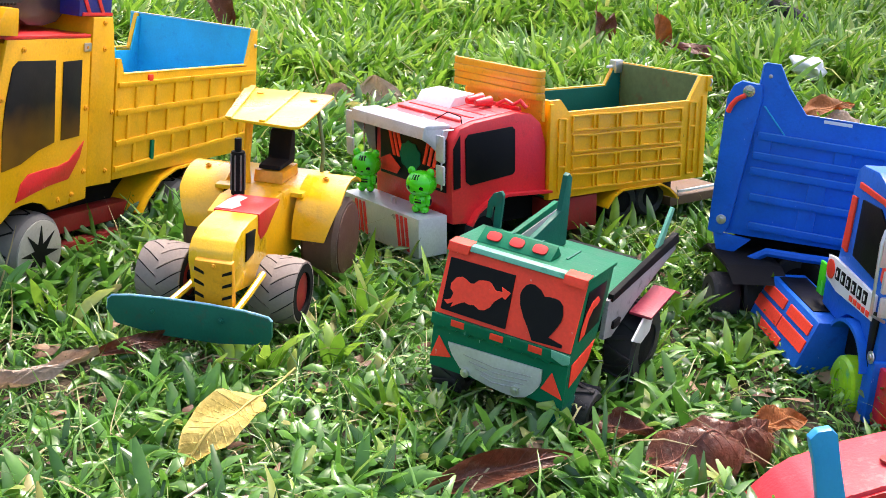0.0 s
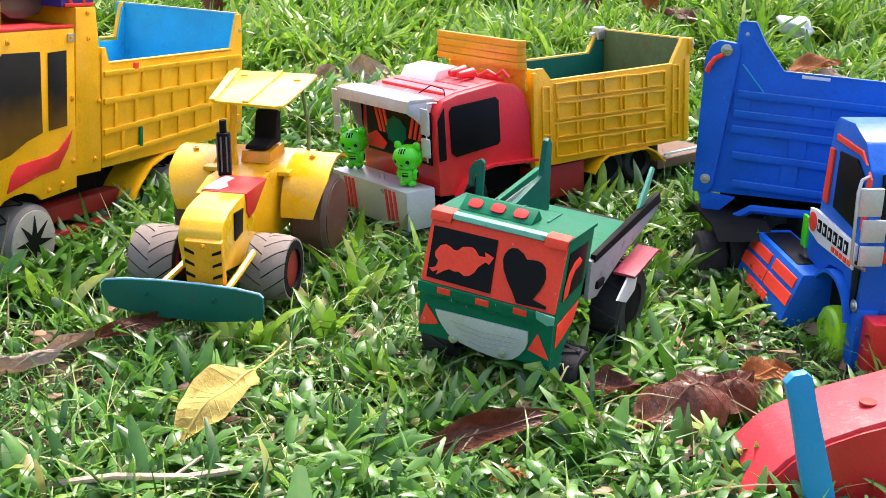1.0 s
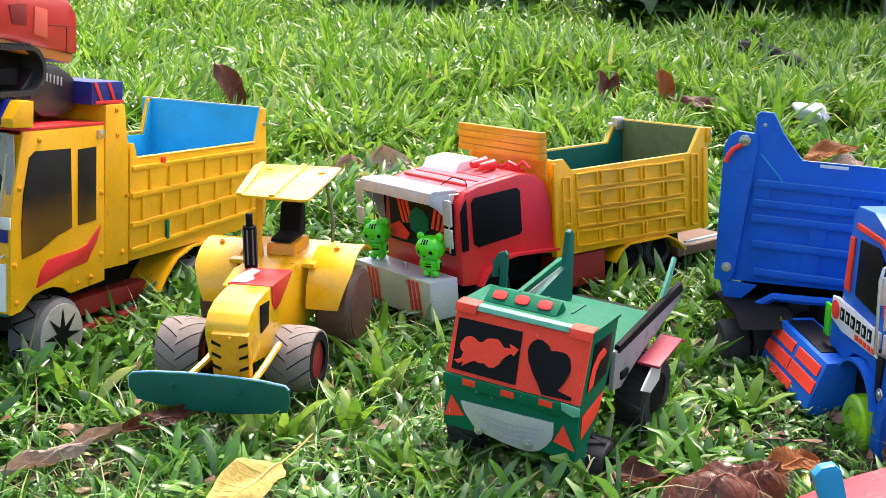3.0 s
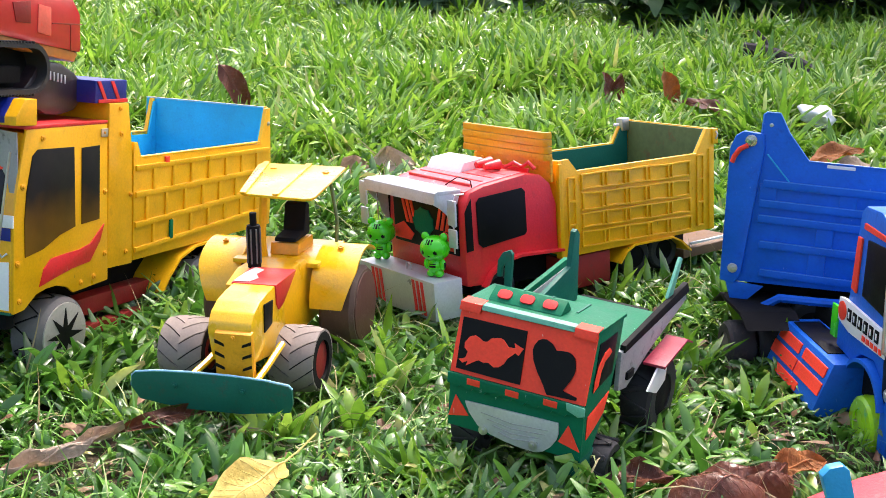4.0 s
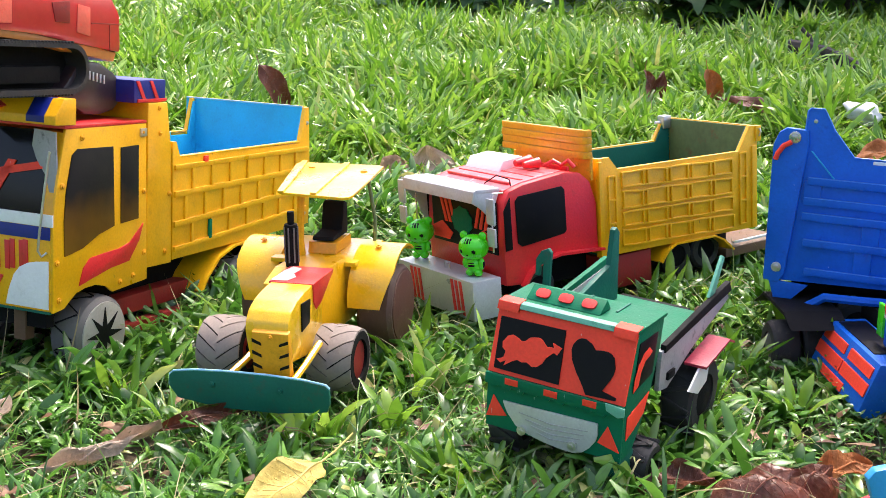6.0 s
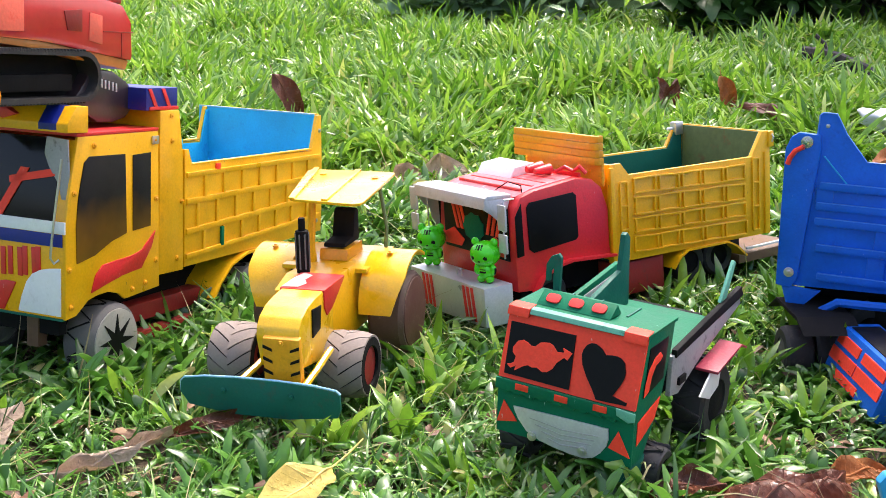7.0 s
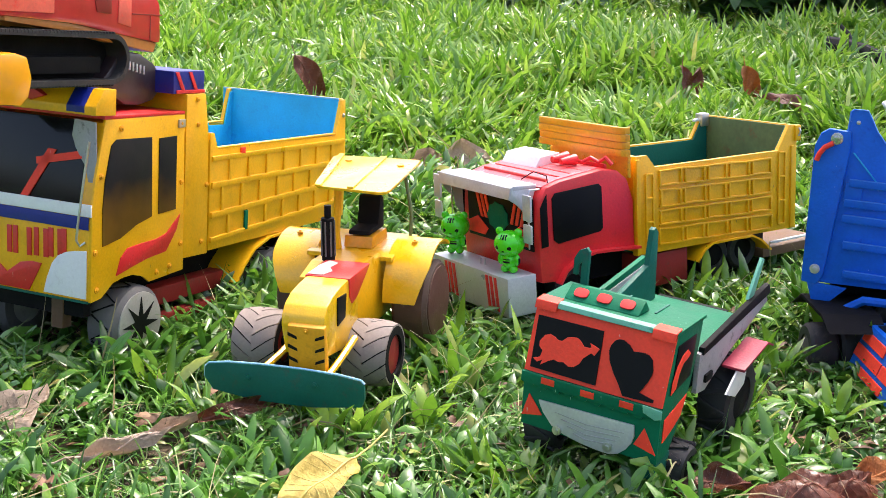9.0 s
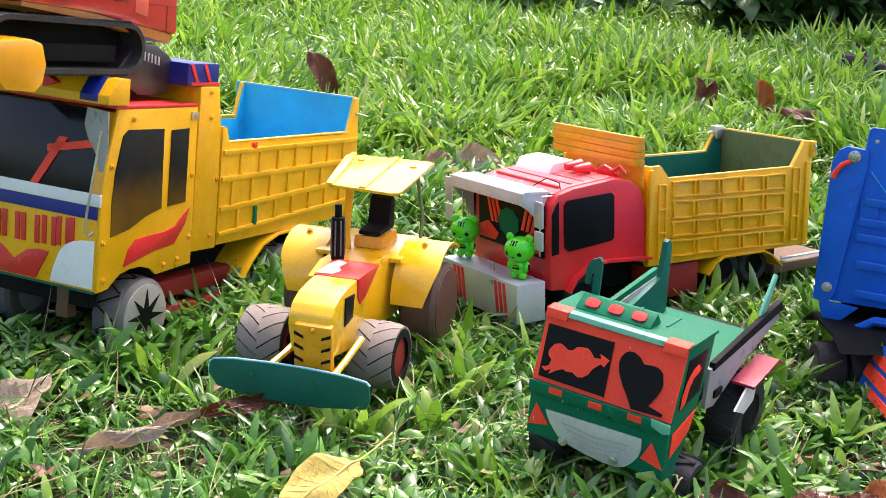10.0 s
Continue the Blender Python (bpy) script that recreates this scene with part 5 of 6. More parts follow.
def loader():
    m = pose(-0.1225, 1.146, -0.0008, 0.36, 0.34, 253.0)
    FOOTPRINTS.append((m, -0.17, 0.07, 0.05, 0.45))
    T = thing("toy_loader", m, "yellow toy wheel loader with a teal front blade and ridged tyres", "toy loader")
    hood = part("hood", prism([(0.083, 0.080), (0.081, 0.090), (0.074, 0.0985), (0.060, 0.105), (0.040, 0.1085), (0.022, 0.110), (-0.004, 0.1105), (-0.004, 0.05), (0.04, 0.045), (0.075, 0.05)], "y", 0.001, 0.0445, 0.002), LEMON, T, "curved yellow bonnet")
    part("hood_patch", prism([(0.021, 0.1110), (-0.034, 0.1118), (-0.034, 0.1095), (0.000, 0.088), (0.014, 0.084), (0.020, 0.092)], "y", -0.0005, 0.0460, 0.0008), RED, T, "red patch bearing the white wear and painted glare")
    # whitish plate for rubbed paint and the glare on the bonnet's top
    part("worn_glare_spot", prism([(0.019, 0.001), (0.018, 0.017), (0.004, 0.021), (-0.008, 0.014), (-0.024, 0.016), (-0.031, 0.004), (-0.012, 0.001)], "z", 0.1114, 0.1121, 0.0002), RUBBED_GLARE, T, "whitish patch, rubbed paint and glare in one colour")
    part("nose", prism([(0.086, 0.036), (0.0868, 0.0815), (0.081, 0.084), (0.076, 0.036)], "y", 0.009, 0.046, 0.0015), AMBER, T, "amber nose plate with black chevrons")
    for k in range(3):
        for s in (1, -1):
            z = 0.047 + 0.0115 * k
            y0 = 0.0275 + s * 0.0182
            part("chevron", prism([(y0, z + 0.0055), (y0, z + 0.0022), (y0 - s * 0.0095, z - 0.0012), (y0 - s * 0.0088, z + 0.0016)], "x", 0.0866, 0.0876, 0.0002), BLACK, T)
    screw((0.0872, 0.0275, 0.0775), "x", T, 0.0026, AMBER)
    part("grille", prism([(0.0525, 0.073), (0.0335, 0.0765), (0.0295, 0.099), (0.0515, 0.1005)], "y", 0.0446, 0.0460, 0.0003), BLACK, T, "black side grille")
    part("body", prism([(-0.004, 0.035), (-0.004, 0.1), (-0.035, 0.109), (-0.085, 0.108), (-0.105, 0.098), (-0.17, 0.09), (-0.175, 0.035)], "y", -0.018, 0.037, 0.0015), YELLOW, T)
    deck = part("deck", prism([(-0.088, 0.098), (-0.18, 0.100), (-0.18, 0.105), (-0.088, 0.103)], "y", -0.046, 0.05, 0.001), LEMON, T)
    part("seat_box", prism([(-0.110, 0.104), (-0.114, 0.116), (-0.158, 0.116), (-0.16, 0.104)], "y", -0.012, 0.020, 0.001), AMBER, T)
    seat = part("seat", prism([(-0.112, 0.1175), (-0.114, 0.122), (-0.14, 0.124), (-0.147, 0.152), (-0.153, 0.154), (-0.159, 0.150), (-0.158, 0.1175)], "y", -0.008, 0.017, 0.003), DULL_BLACK, T, "black moulded seat")
    part("exhaust", cyl((-0.038, 0.000, 0.132), "z", 0.0068, 0.044, 14, 0.0008), DULL_BLACK, T, "black exhaust stack")
    part("exhaust_tip", cyl((-0.038, 0.000, 0.160), "z", 0.0036, 0.014, 12, 0.0006), DULL_BLACK, T)
    for k in range(8):
        a = math.tau * k / 8
        part("exhaust_rib", cyl((-0.038 + 0.0072 * math.cos(a), 0.0072 * math.sin(a), 0.133), "z", 0.0009, 0.036, 6), GREY_RUBBER, T)
    # fenders and wheels
    for s in (1, -1):
        b = band(arc(-0.132, 0.060, 0.054, -4, 125, 22), "y", s * 0.041 + 0.002, s * 0.089 + 0.002, 0.0028)
        for v in b.verts:
            # the sheet narrows towards its lower front corner
            low = max(0.0, (0.095 - v.co.z) / 0.04) if v.co.x > -0.12 else 0.0
            if abs(v.co.y - 0.002) > 0.06:
                v.co.y -= s * 0.0135 * min(low, 1.0)
        fen = part("fender", b, LEMON, T, "broad curved yellow fender")
        screw((-0.118, s * 0.066, 0.1142), "z", fen, 0.0034, AMBER)
        part("wheel", turned([(-0.0195, 0.026), (-0.0195, 0.041), (-0.015, 0.045), (0.015, 0.045), (0.0195, 0.041), (0.0195, 0.026)], (-0.132, s * 0.066 + 0.002, 0.046), 36), BROWN_RUBBER, T, "dusty brown rear tyre")
        part("hub", cyl((-0.132, s * 0.0665 + 0.002, 0.046), "y", 0.0385, 0.0405, 28, 0.001), HUB_BROWN, T, "dark red wheel hub")
        # front wheel, with chevron lugs
        c = (0.0, s * 0.0585 + 0.0025, 0.0305)
        r, h = 0.0335, 0.0235
        wh = part("wheel", turned([(-h, 0.02), (-h, r * 0.84), (-h * 0.8, r * 0.93), (-h * 0.3, r * 0.955), (h * 0.3, r * 0.955), (h * 0.8, r * 0.93), (h, r * 0.84), (h, 0.02)], c, 40), DULL_BLACK, T, "grey ridged tyre")
        part("hub", cyl(c, "y", 0.0205, 0.041, 24, 0.001), DARK_RED, wh, "dark red wheel hub")
        n = 13
        for k in range(n):
            for q in (1, -1):
                b = bmesh.new()
                rows = []
                for i in range(4):
                    y = q * h * (0.0 + 0.985 * i / 3)
                    rr = r * (1.0 - 0.085 * (i / 3) ** 3)
                    a0 = math.tau * (k + (0.5 if q < 0 else 0)) / n + 0.52 * i / 3
                    a1 = a0 + math.tau / n * 0.9
                    rows.append([[b.verts.new((c[0] + f * rr * math.cos(a), c[1] + y, c[2] + f * rr * math.sin(a))) for a in (a0, (a0 + a1) / 2, a1)] for f in (1.0, 0.93)])
                for u, v in zip(rows, rows[1:]):
                    for j in range(2):
                        b.faces.new((u[0][j], u[0][j + 1], v[0][j + 1], v[0][j]))
                    b.faces.new((u[0][0], v[0][0], v[1][0], u[1][0]))
                    b.faces.new((u[0][2], v[0][2], v[1][2], u[1][2]))
                for u in (rows[0], rows[-1]):
                    for j in range(2):
                        b.faces.new((u[0][j], u[0][j + 1], u[1][j + 1], u[1][j]))
                part("tread_lug", b, WORN_RUBBER, wh)
    part("axle", cyl((0, 0, 0.0325), "y", 0.006, 0.12, 12), DULL_BLACK, T)
    part("axle", cyl((-0.132, 0, 0.046), "y", 0.006, 0.13, 12), DULL_BLACK, T)
    # canopy on posts, a sheet cut out of square with clipped corners
    b = prism([(-0.073, -0.0235), (-0.0785, -0.0295), (-0.090, -0.0345), (-0.225, -0.069), (-0.234, -0.067), (-0.2365, 0.029), (-0.230, 0.036), (-0.080, 0.0525), (-0.068, 0.052), (-0.0635, 0.045)], "z", 0.1750, 0.1780, 0.0007)
    can = part("canopy", b, LEMON, T, "glossy yellow sheet canopy")
    for front, back in ((-0.024, -0.062), (0.012, -0.010)):
        b = prism([(-0.070, front - 0.0035), (-0.070, front + 0.0035), (-0.235, back + 0.0035), (-0.235, back - 0.0035)], "z", 0.1782, 0.1802, 0.0006)
        part("canopy_strip", b, LEMON, can)
    for x, y in ((-0.205, -0.042), (-0.195, 0.024)):
        part("screw", cyl((x, y, 0.1788), "z", 0.004, 0.0014, 14, 0.0004), AMBER, can)
    part("post", tube([(-0.104, -0.016, 0.104), (-0.102, -0.017, 0.12), (-0.108, -0.016, 0.176)], 0.0042), YELLOW, T)
    part("post", tube([(-0.165, 0.045, 0.104), (-0.17, 0.045, 0.13), (-0.19, 0.03, 0.176)], 0.0022), OLIVE, T)
    # blade and arms
    blade = [(-0.0805, 0.016), (-0.0795, 0.026), (-0.076, 0.0295), (-0.055, 0.0325), (-0.02, 0.034), (0.02, 0.034), (0.055, 0.0325), (0.077, 0.0295), (0.0805, 0.026), (0.081, 0.012), (0.078, 0.004), (0.03, -0.002), (-0.03, -0.002), (-0.072, 0.004)]
    blade = [(y + 0.0085, z + 0.0105) for y, z in blade]
    bl = part("blade", prism(blade, "x", 0.096, 0.100, 0.0007), TEAL, T, "teal wooden dozer blade with a pale blue edge")
    part("blade_edge", tube([(0.098, y, z + 0.0003) for y, z in blade[:9]], 0.0012), PALE_BLUE, bl)
    for y in (-0.027, 0.041):
        screw((0.1008, y, 0.031), "x", bl, 0.003, TEAL)
    for y0, y1 in ((-0.002, -0.016), (0.054, 0.050)):
        part("lift_arm", tube([(0.03, y0, 0.055), (0.065, (y0 + y1) / 2, 0.044), (0.097, y1, 0.036)], 0.0034), LEMON, T)


green_truck()
loader()


# Pale blue paints in both scuffs and the skylight on upward edges.
SKYLIT_SCUFF = mat("skylit_scuff_blue", (0.05, 0.22, 0.66), 0.5, scale=90, dirt=(0.002, 0.11, 0.5), dirt_amount=0.42)


def blue_trailer():
    m = pose(0.4398, 1.3517, 0.0011, -0.307, 1.593, -24.62)
    FOOTPRINTS.append((m, 0.0, 0.3, 0.08))
    T = thing("toy_dump_trailer", m, "blue ribbed toy dump bed with a high tail post", "toy trailer")
    w, L = 0.09, 0.32
    edge = [(0.012, 0.066), (0.010, 0.222), (0.022, 0.228), (0.023, 0.2545), (0.026, 0.257), (0.040, 0.257), (0.043, 0.252), (0.052, 0.236), (0.075, 0.2085), (L, 0.2085), (L, 0.076)]
    low = [(0.012, 0.066), (0.010, 0.160), (L, 0.165), (L, 0.076)]
    for s in (1, -1):
        if s > 0:
            part("bed_side", prism(low, "y", w - 0.006, w, 0.001), BLUE, T)
            continue
        wall = part("bed_side", prism(edge, "y", s * (w - 0.006), s * w, 0.001), BLUE, T)
        t = s * 0.003
        for z, x0 in ((0.180, 0.030), (0.158, 0.028), (0.141, 0.028), (0.112, 0.032), (0.080, 0.036)):
            part("rib", box(x0, L, s * w, s * w + t * 1.5, z - 0.0042, z + 0.0042, 0.0009), BLUE, wall)
            # thin strip for the sky caught along the rib's top, and its scuffs
            part("scuffed_lit_edge", box(x0 + 0.001, L, s * w + t * 1.28, s * w + t * 1.54, z + 0.0034, z + 0.0044, 0.0002), SKYLIT_SCUFF, wall, "pale blue edge, scuffs and caught skylight painted in one")
        for k, (z0, z1) in enumerate(((0.158, 0.180), (0.112, 0.141), (0.080, 0.112))):
            for x in ((0.036, 0.12, 0.17, 0.24, 0.29), (0.100, 0.19, 0.27), (0.095, 0.16, 0.24))[k]:
                part("rib", box(x - 0.009, x + 0.009, s * w, s * w + t * 0.8, z0, z1, 0.0009), BLUE, wall)
        part("tail_post", prism([(-0.006, 0.066), (-0.009, 0.216), (-0.004, 0.230), (0.004, 0.2355), (0.026, 0.234), (0.028, 0.22), (0.016, 0.075), (0.010, 0.064)], "y", s * (w - 0.003), s * (w + 0.005), 0.0016), BLUE, wall, "thick blue tail post")
        part("ear", prism([(0.0, 0.066), (0.010, 0.036), (0.016, 0.036), (0.042, 0.064)], "y", s * (w - 0.002), s * (w + 0.003), 0.0006), BLUE, wall)
        part("scratch", prism([(0.030, 0.212), (0.032, 0.212), (0.058, 0.184), (0.056, 0.184)], "y", s * w, s * (w + 0.0012), 0.0003), SKY_BLUE, wall)
        part("scuffed_lit_edge", tube([(x, s * (w + 0.0002), z + 0.0004) for x, z in edge[1:10]], 0.0008, 5), SKYLIT_SCUFF, wall, "pale blue edge, scuffs and caught skylight painted in one")
        part("scuff", box(0.094, 0.123, s * (w + 0.0001), s * (w + 0.001), 0.2035, 0.2070, 0.0003), WHITE, wall)
        for x, z, r in ((0.013, 0.226, 0.0065), (0.007, 0.082, 0.0055)):
            screw((x, s * (w + 0.0062), z), "y", wall, r)
        screw((0.032, s * (w + 0.0004), 0.244), "y", wall, 0.0022)
    part("red_tie", tube([(0.010, -w - 0.0075, 0.221), (0.002, -w - 0.0085, 0.216), (-0.003, -w - 0.008, 0.208), (-0.005, -w - 0.007, 0.201)], 0.0028), CORAL, T, "red cord tied to the bolt")
    part("tailgate", prism([(-w + 0.004, 0.068), (-w + 0.004, 0.218), (-w + 0.03, 0.188), (w - 0.004, 0.160), (w - 0.004, 0.068)], "x", -0.004, 0.004, 0.001), BLUE, T)
    part("bed_front", box(L - 0.006, L, -w + 0.006, w - 0.006, 0.078, 0.165, 0.001), BLUE, T)
    part("bed_floor", box(0.0, L - 0.006, -w + 0.006, w - 0.006, 0.07, 0.078, 0.001), BLUE, T)
    part("underframe", box(0.02, 0.30, -0.05, 0.05, 0.03, 0.07, 0.001), DULL_BLACK, T)
    part("bumper_bar", tube([(0.040, -0.100, 0.040), (0.062, -0.104, 0.057), (0.095, -0.104, 0.058), (0.16, -0.098, 0.060)], 0.005), BLUE, T, "bent blue side bar")
    for x in (0.10, 0.22):
        for s in (1, -1):
            tyre("wheel", (x, s * 0.06, 0.02), 0.032, 0.03, RUBBER, T, DULL_BLACK)


def blue_tractor():
    # faces the camera's side of the lawn; its right flank lies in the plane y = 0
    m = pose(0.470, 0.975, 0.0, 0, 0, -90)
    FOOTPRINTS.append((m @ pose(-0.12, 0.07, 0), -0.16, 0.12, 0.06))
    T = thing("toy_truck_cab", m, "blue toy truck cab with red stripes and silver mirrors", "toy truck")
    W = 0.135
    part("cab", prism([(0.0, 0.02), (0.0, 0.105), (-0.012, 0.165), (-0.03, 0.188), (-0.06, 0.199), (-0.095, 0.197), (-0.105, 0.190), (-0.115, 0.10), (-0.135, 0.085), (-0.135, 0.045), (-0.095, 0.042), (-0.075, 0.056), (-0.045, 0.060), (-0.022, 0.045), (-0.012, 0.02)], "y", 0.002, W, 0.003), BLUE, T)
    for k, y in enumerate((0.0, W)):
        o, q = (0.0019, -0.0002) if k == 0 else (W + 0.0001, W + 0.0021)
        part("window", prism([(-0.022, 0.158), (-0.040, 0.170), (-0.078, 0.168), (-0.080, 0.113), (-0.028, 0.108)], "y", o, q, 0.0005), BLACK, T, "black side window")
        part("pillar_stripe", prism([(-0.092, 0.166), (-0.102, 0.166), (-0.107, 0.113), (-0.095, 0.111)], "y", o, q, 0.0005), CORAL, T, "coral red pillar stripe")
        part("pillar_stripe", prism([(-0.006, 0.16), (-0.013, 0.166), (-0.016, 0.112), (-0.008, 0.108)], "y", o, q, 0.0005), CORAL, T)
        part("roof_stripe", prism([(-0.090, 0.182), (-0.030, 0.180), (-0.018, 0.170), (-0.034, 0.175), (-0.09, 0.176)], "y", o, q, 0.0005), CORAL, T)
        part("door_recess", prism([(-0.004, 0.085), (-0.020, 0.080), (-0.016, 0.040), (-0.008, 0.030)], "y", o, q, 0.0005), BLACK, T)
        # a maker's mark, as plain shapes
        band_ = part("sign", prism([(-0.128, 0.098), (-0.114, 0.100), (-0.016, 0.096), (-0.016, 0.072), (-0.10, 0.070), (-0.128, 0.076)], "y", o - (0.0001 if k == 0 else -0.0001), q - (0.0012 if k == 0 else -0.0012), 0.0005), WHITE, T, "white sign with black and red shapes")
        a, c = (q - 0.0013, q - 0.0022) if k == 0 else (q + 0.0013, q + 0.0022)
        part("mark", prism(arc(-0.117, 0.087, 0.0095, 0, 345, 20), "y", a, c, 0.0002), CORAL, band_)
        for i in range(6):
            x = -0.104 + 0.013 * i
            part("mark", prism([(x, 0.0935), (x + 0.0085, 0.0935), (x + 0.0085, 0.0815), (x, 0.0815)], "y", a, c, 0.0002), BLACK, band_)
            part("mark", prism([(x + 0.003, 0.0905), (x + 0.0055, 0.0905), (x + 0.0055, 0.0845), (x + 0.003, 0.0845)], "y", c, c + (c - a) * 0.5, 0.0001), WHITE, band_)
        for i in range(5):
            x = -0.066 + 0.0095 * i
            part("mark", box(x, x + 0.0065, a, c, 0.0735, 0.0785, 0.0002), CORAL, band_)
    part("wheel_arch", band(arc(-0.052, 0.012, 0.046, 15, 165, 14), "y", -0.006, W + 0.006, 0.0035), BLUE, T, "blue front wheel arch")
    part("arch_lining", box(-0.09, -0.02, 0.012, W - 0.012, 0.012, 0.05, 0.001), DULL_BLACK, T)
    part("front_foot", box(-0.016, 0.004, 0.0, 0.02, -0.02, 0.04, 0.002), BLUE, T)
    screw((-0.004, -0.0008, 0.042), "y", T, 0.006)
    part("windscreen", prism([(0.0012, 0.108), (-0.0105, 0.163), (-0.0085, 0.164), (0.0032, 0.109)], "y", 0.012, W - 0.012, 0.0006), BLACK, T)
    part("front_bumper", box(0.002, 0.028, 0.006, W - 0.006, -0.02, 0.036, 0.002), RED, T, "red front bumper")
    part("grille_strip", box(0.0002, 0.003, 0.01, W - 0.01, 0.085, 0.095, 0.0006), CORAL, T)
    for s, y in ((-1, 0.0), (1, W)):
        arm = part("mirror_arm", tube([(-0.01, y, 0.162), (0.012, y + s * 0.016, 0.165), (0.016, y + s * 0.020, 0.155), (0.016, y + s * 0.018, 0.09), (0.006, y, 0.08)], 0.0016), STEEL, T, "bent steel mirror arm")
        for z0, z1, d in ((0.132, 0.158, 0.0), (0.108, 0.129, -0.006), (0.086, 0.105, -0.007)):
            part("mirror", box(0.010, 0.0145, y + s * 0.006 + s * d - 0.011, y + s * 0.006 + s * d + 0.011, z0, z1, 0.002), SILVER, arm)
        # striped side tank; a flat black plate paints the shade in its open tray
        n = part("side_tank", prism([(y + s * 0.018, 0.042), (y - s * 0.02, 0.042), (y - s * 0.02, -0.012), (y + s * 0.030, -0.012), (y + s * 0.036, -0.006)], "x", -0.228, -0.085, 0.0012), BLUE, T, "blue side tank with coral stripes")
        part("tray_shade", prism([(y - s * 0.016, 0.0423), (y + s * 0.013, 0.0423), (y + s * 0.013, 0.0433), (y - s * 0.016, 0.0433)], "x", -0.215, -0.115, 0.0003), BLACK, n)
        for x0, x1, z0, z1 in ((-0.222, -0.162, 0.026, 0.036), (-0.152, -0.092, 0.026, 0.036), (-0.226, -0.158, 0.009, 0.021), (-0.155, -0.088, 0.009, 0.021), (-0.205, -0.135, -0.004, 0.004)):
            f = lambda z: y + s * (0.018 + 0.018 * (0.042 - z) / 0.048)
            b = bmesh.new()
            vs = [[b.verts.new((x, f(z) + s * e, z)) for x, z in ((x0, z0), (x1, z0), (x1, z1), (x0, z1))] for e in (0.0001, 0.0014)]
            b.faces.new(vs[0]), b.faces.new(vs[1][::-1])
            for i in range(4):
                b.faces.new((vs[0][i], vs[1][i], vs[1][(i + 1) % 4], vs[0][(i + 1) % 4]))
            part("stripe", b, CORAL, n)
        wf = tyre("wheel", (-0.052, y + s * 0.004 - s * 0.014, -0.008), 0.030, 0.024, NEON, T, NEON, label="bright yellow-green front wheel")
        for c0 in (0.042, 0.075):
            tyre("wheel", (-0.262, y + s * c0 - s * 0.018, 0.0), 0.029, 0.030, RUBBER, T, GREY_RUBBER)
    part("chassis", box(-0.34, -0.13, 0.03, W - 0.03, 0.03, 0.052, 0.001), DULL_BLACK, T)
    part("rear_mudguard", prism([(-0.345, 0.026), (-0.31, 0.048), (-0.235, 0.048), (-0.205, 0.036), (-0.235, 0.044), (-0.31, 0.044)], "y", -0.066, -0.004, 0.001), DULL_BLACK, T, "black rear mudguard")
    part("rear_mudguard", prism([(-0.345, 0.026), (-0.31, 0.048), (-0.235, 0.048), (-0.205, 0.036), (-0.235, 0.044), (-0.31, 0.044)], "y", W + 0.004, W + 0.066, 0.001), DULL_BLACK, T)
    part("rear_axle", cyl((-0.262, W / 2, 0.005), "y", 0.006, 0.26, 12), DULL_BLACK, T)
    part("front_axle", cyl((-0.052, W / 2, 0.0), "y", 0.005, 0.12, 12), DULL_BLACK, T)
    part("green_tape", box(-0.150, -0.136, 0.001, 0.004, 0.052, 0.085, 0.0005), LIME, T)


def red_ride():
    m = pose(0.0, 0.0, 0.0, 0, 0, 0)
    T = thing("toy_wheelbarrow", m, "red plastic toy barrow with a blue lever", "toy barrow")
    rim = [(0.276, -0.03), (0.288, -0.004), (0.305, 0.018), (0.316, 0.030), (0.328, 0.039), (0.347, 0.0470), (0.367, 0.0545), (0.388, 0.0605), (0.42, 0.0695), (0.50, 0.085), (0.50, -0.03)]
    # the rim's paler red holds the glare on its top
    shell = part("shell", prism(rim, "y", 0.7205, 0.790, 0.003), RIM_GLARE_RED, T, "red plastic rim, painted paler for glare")
    # inner face set back behind the rim
    inner = [(0.280, -0.03), (0.292, -0.004), (0.309, 0.017), (0.320, 0.029), (0.331, 0.0365), (0.349, 0.0440), (0.368, 0.0510), (0.389, 0.0565), (0.42, 0.0655), (0.49, 0.079), (0.49, -0.03)]
    part("inner_face", prism(inner, "y", 0.7178, 0.7202, 0.0006), TOY_RED, shell, "deep red inner face")
    part("hole", cyl((0.383, 0.748, 0.0602), "z", 0.0065, 0.002, 20, 0.0004), DARK_RED, shell)
    lev = part("lever", prism([(0.2955, 0.105), (0.300, 0.1105), (0.309, 0.1125), (0.3135, 0.109), (0.320, 0.085), (0.334, 0.04), (0.352, -0.02), (0.331, -0.02), (0.313, 0.04), (0.302, 0.085)], "y", 0.686, 0.694, 0.0012), LEVER, T, "flat blue lever")
    part("pivot", cyl((0.338, 0.706, -0.012), "y", 0.006, 0.026, 14, 0.0006), DARK_RED, T)
    part("wheel", turned([(-0.014, 0.02), (-0.014, 0.042), (-0.009, 0.047), (0.009, 0.047), (0.014, 0.042), (0.014, 0.02)], (0.283, 0.80, -0.044), 32), PALE_WHEEL, T, "dusty pinkish rubber wheel")
    part("hub", cyl((0.283, 0.80, -0.044), "y", 0.021, 0.026, 20, 0.001), DARK_RED, T)


PALE_WHEEL = mat("dusty_wheel", (0.42, 0.26, 0.21), 0.7, dirt=(0.2, 0.12, 0.08))
blue_trailer()
blue_tractor()
red_ride()


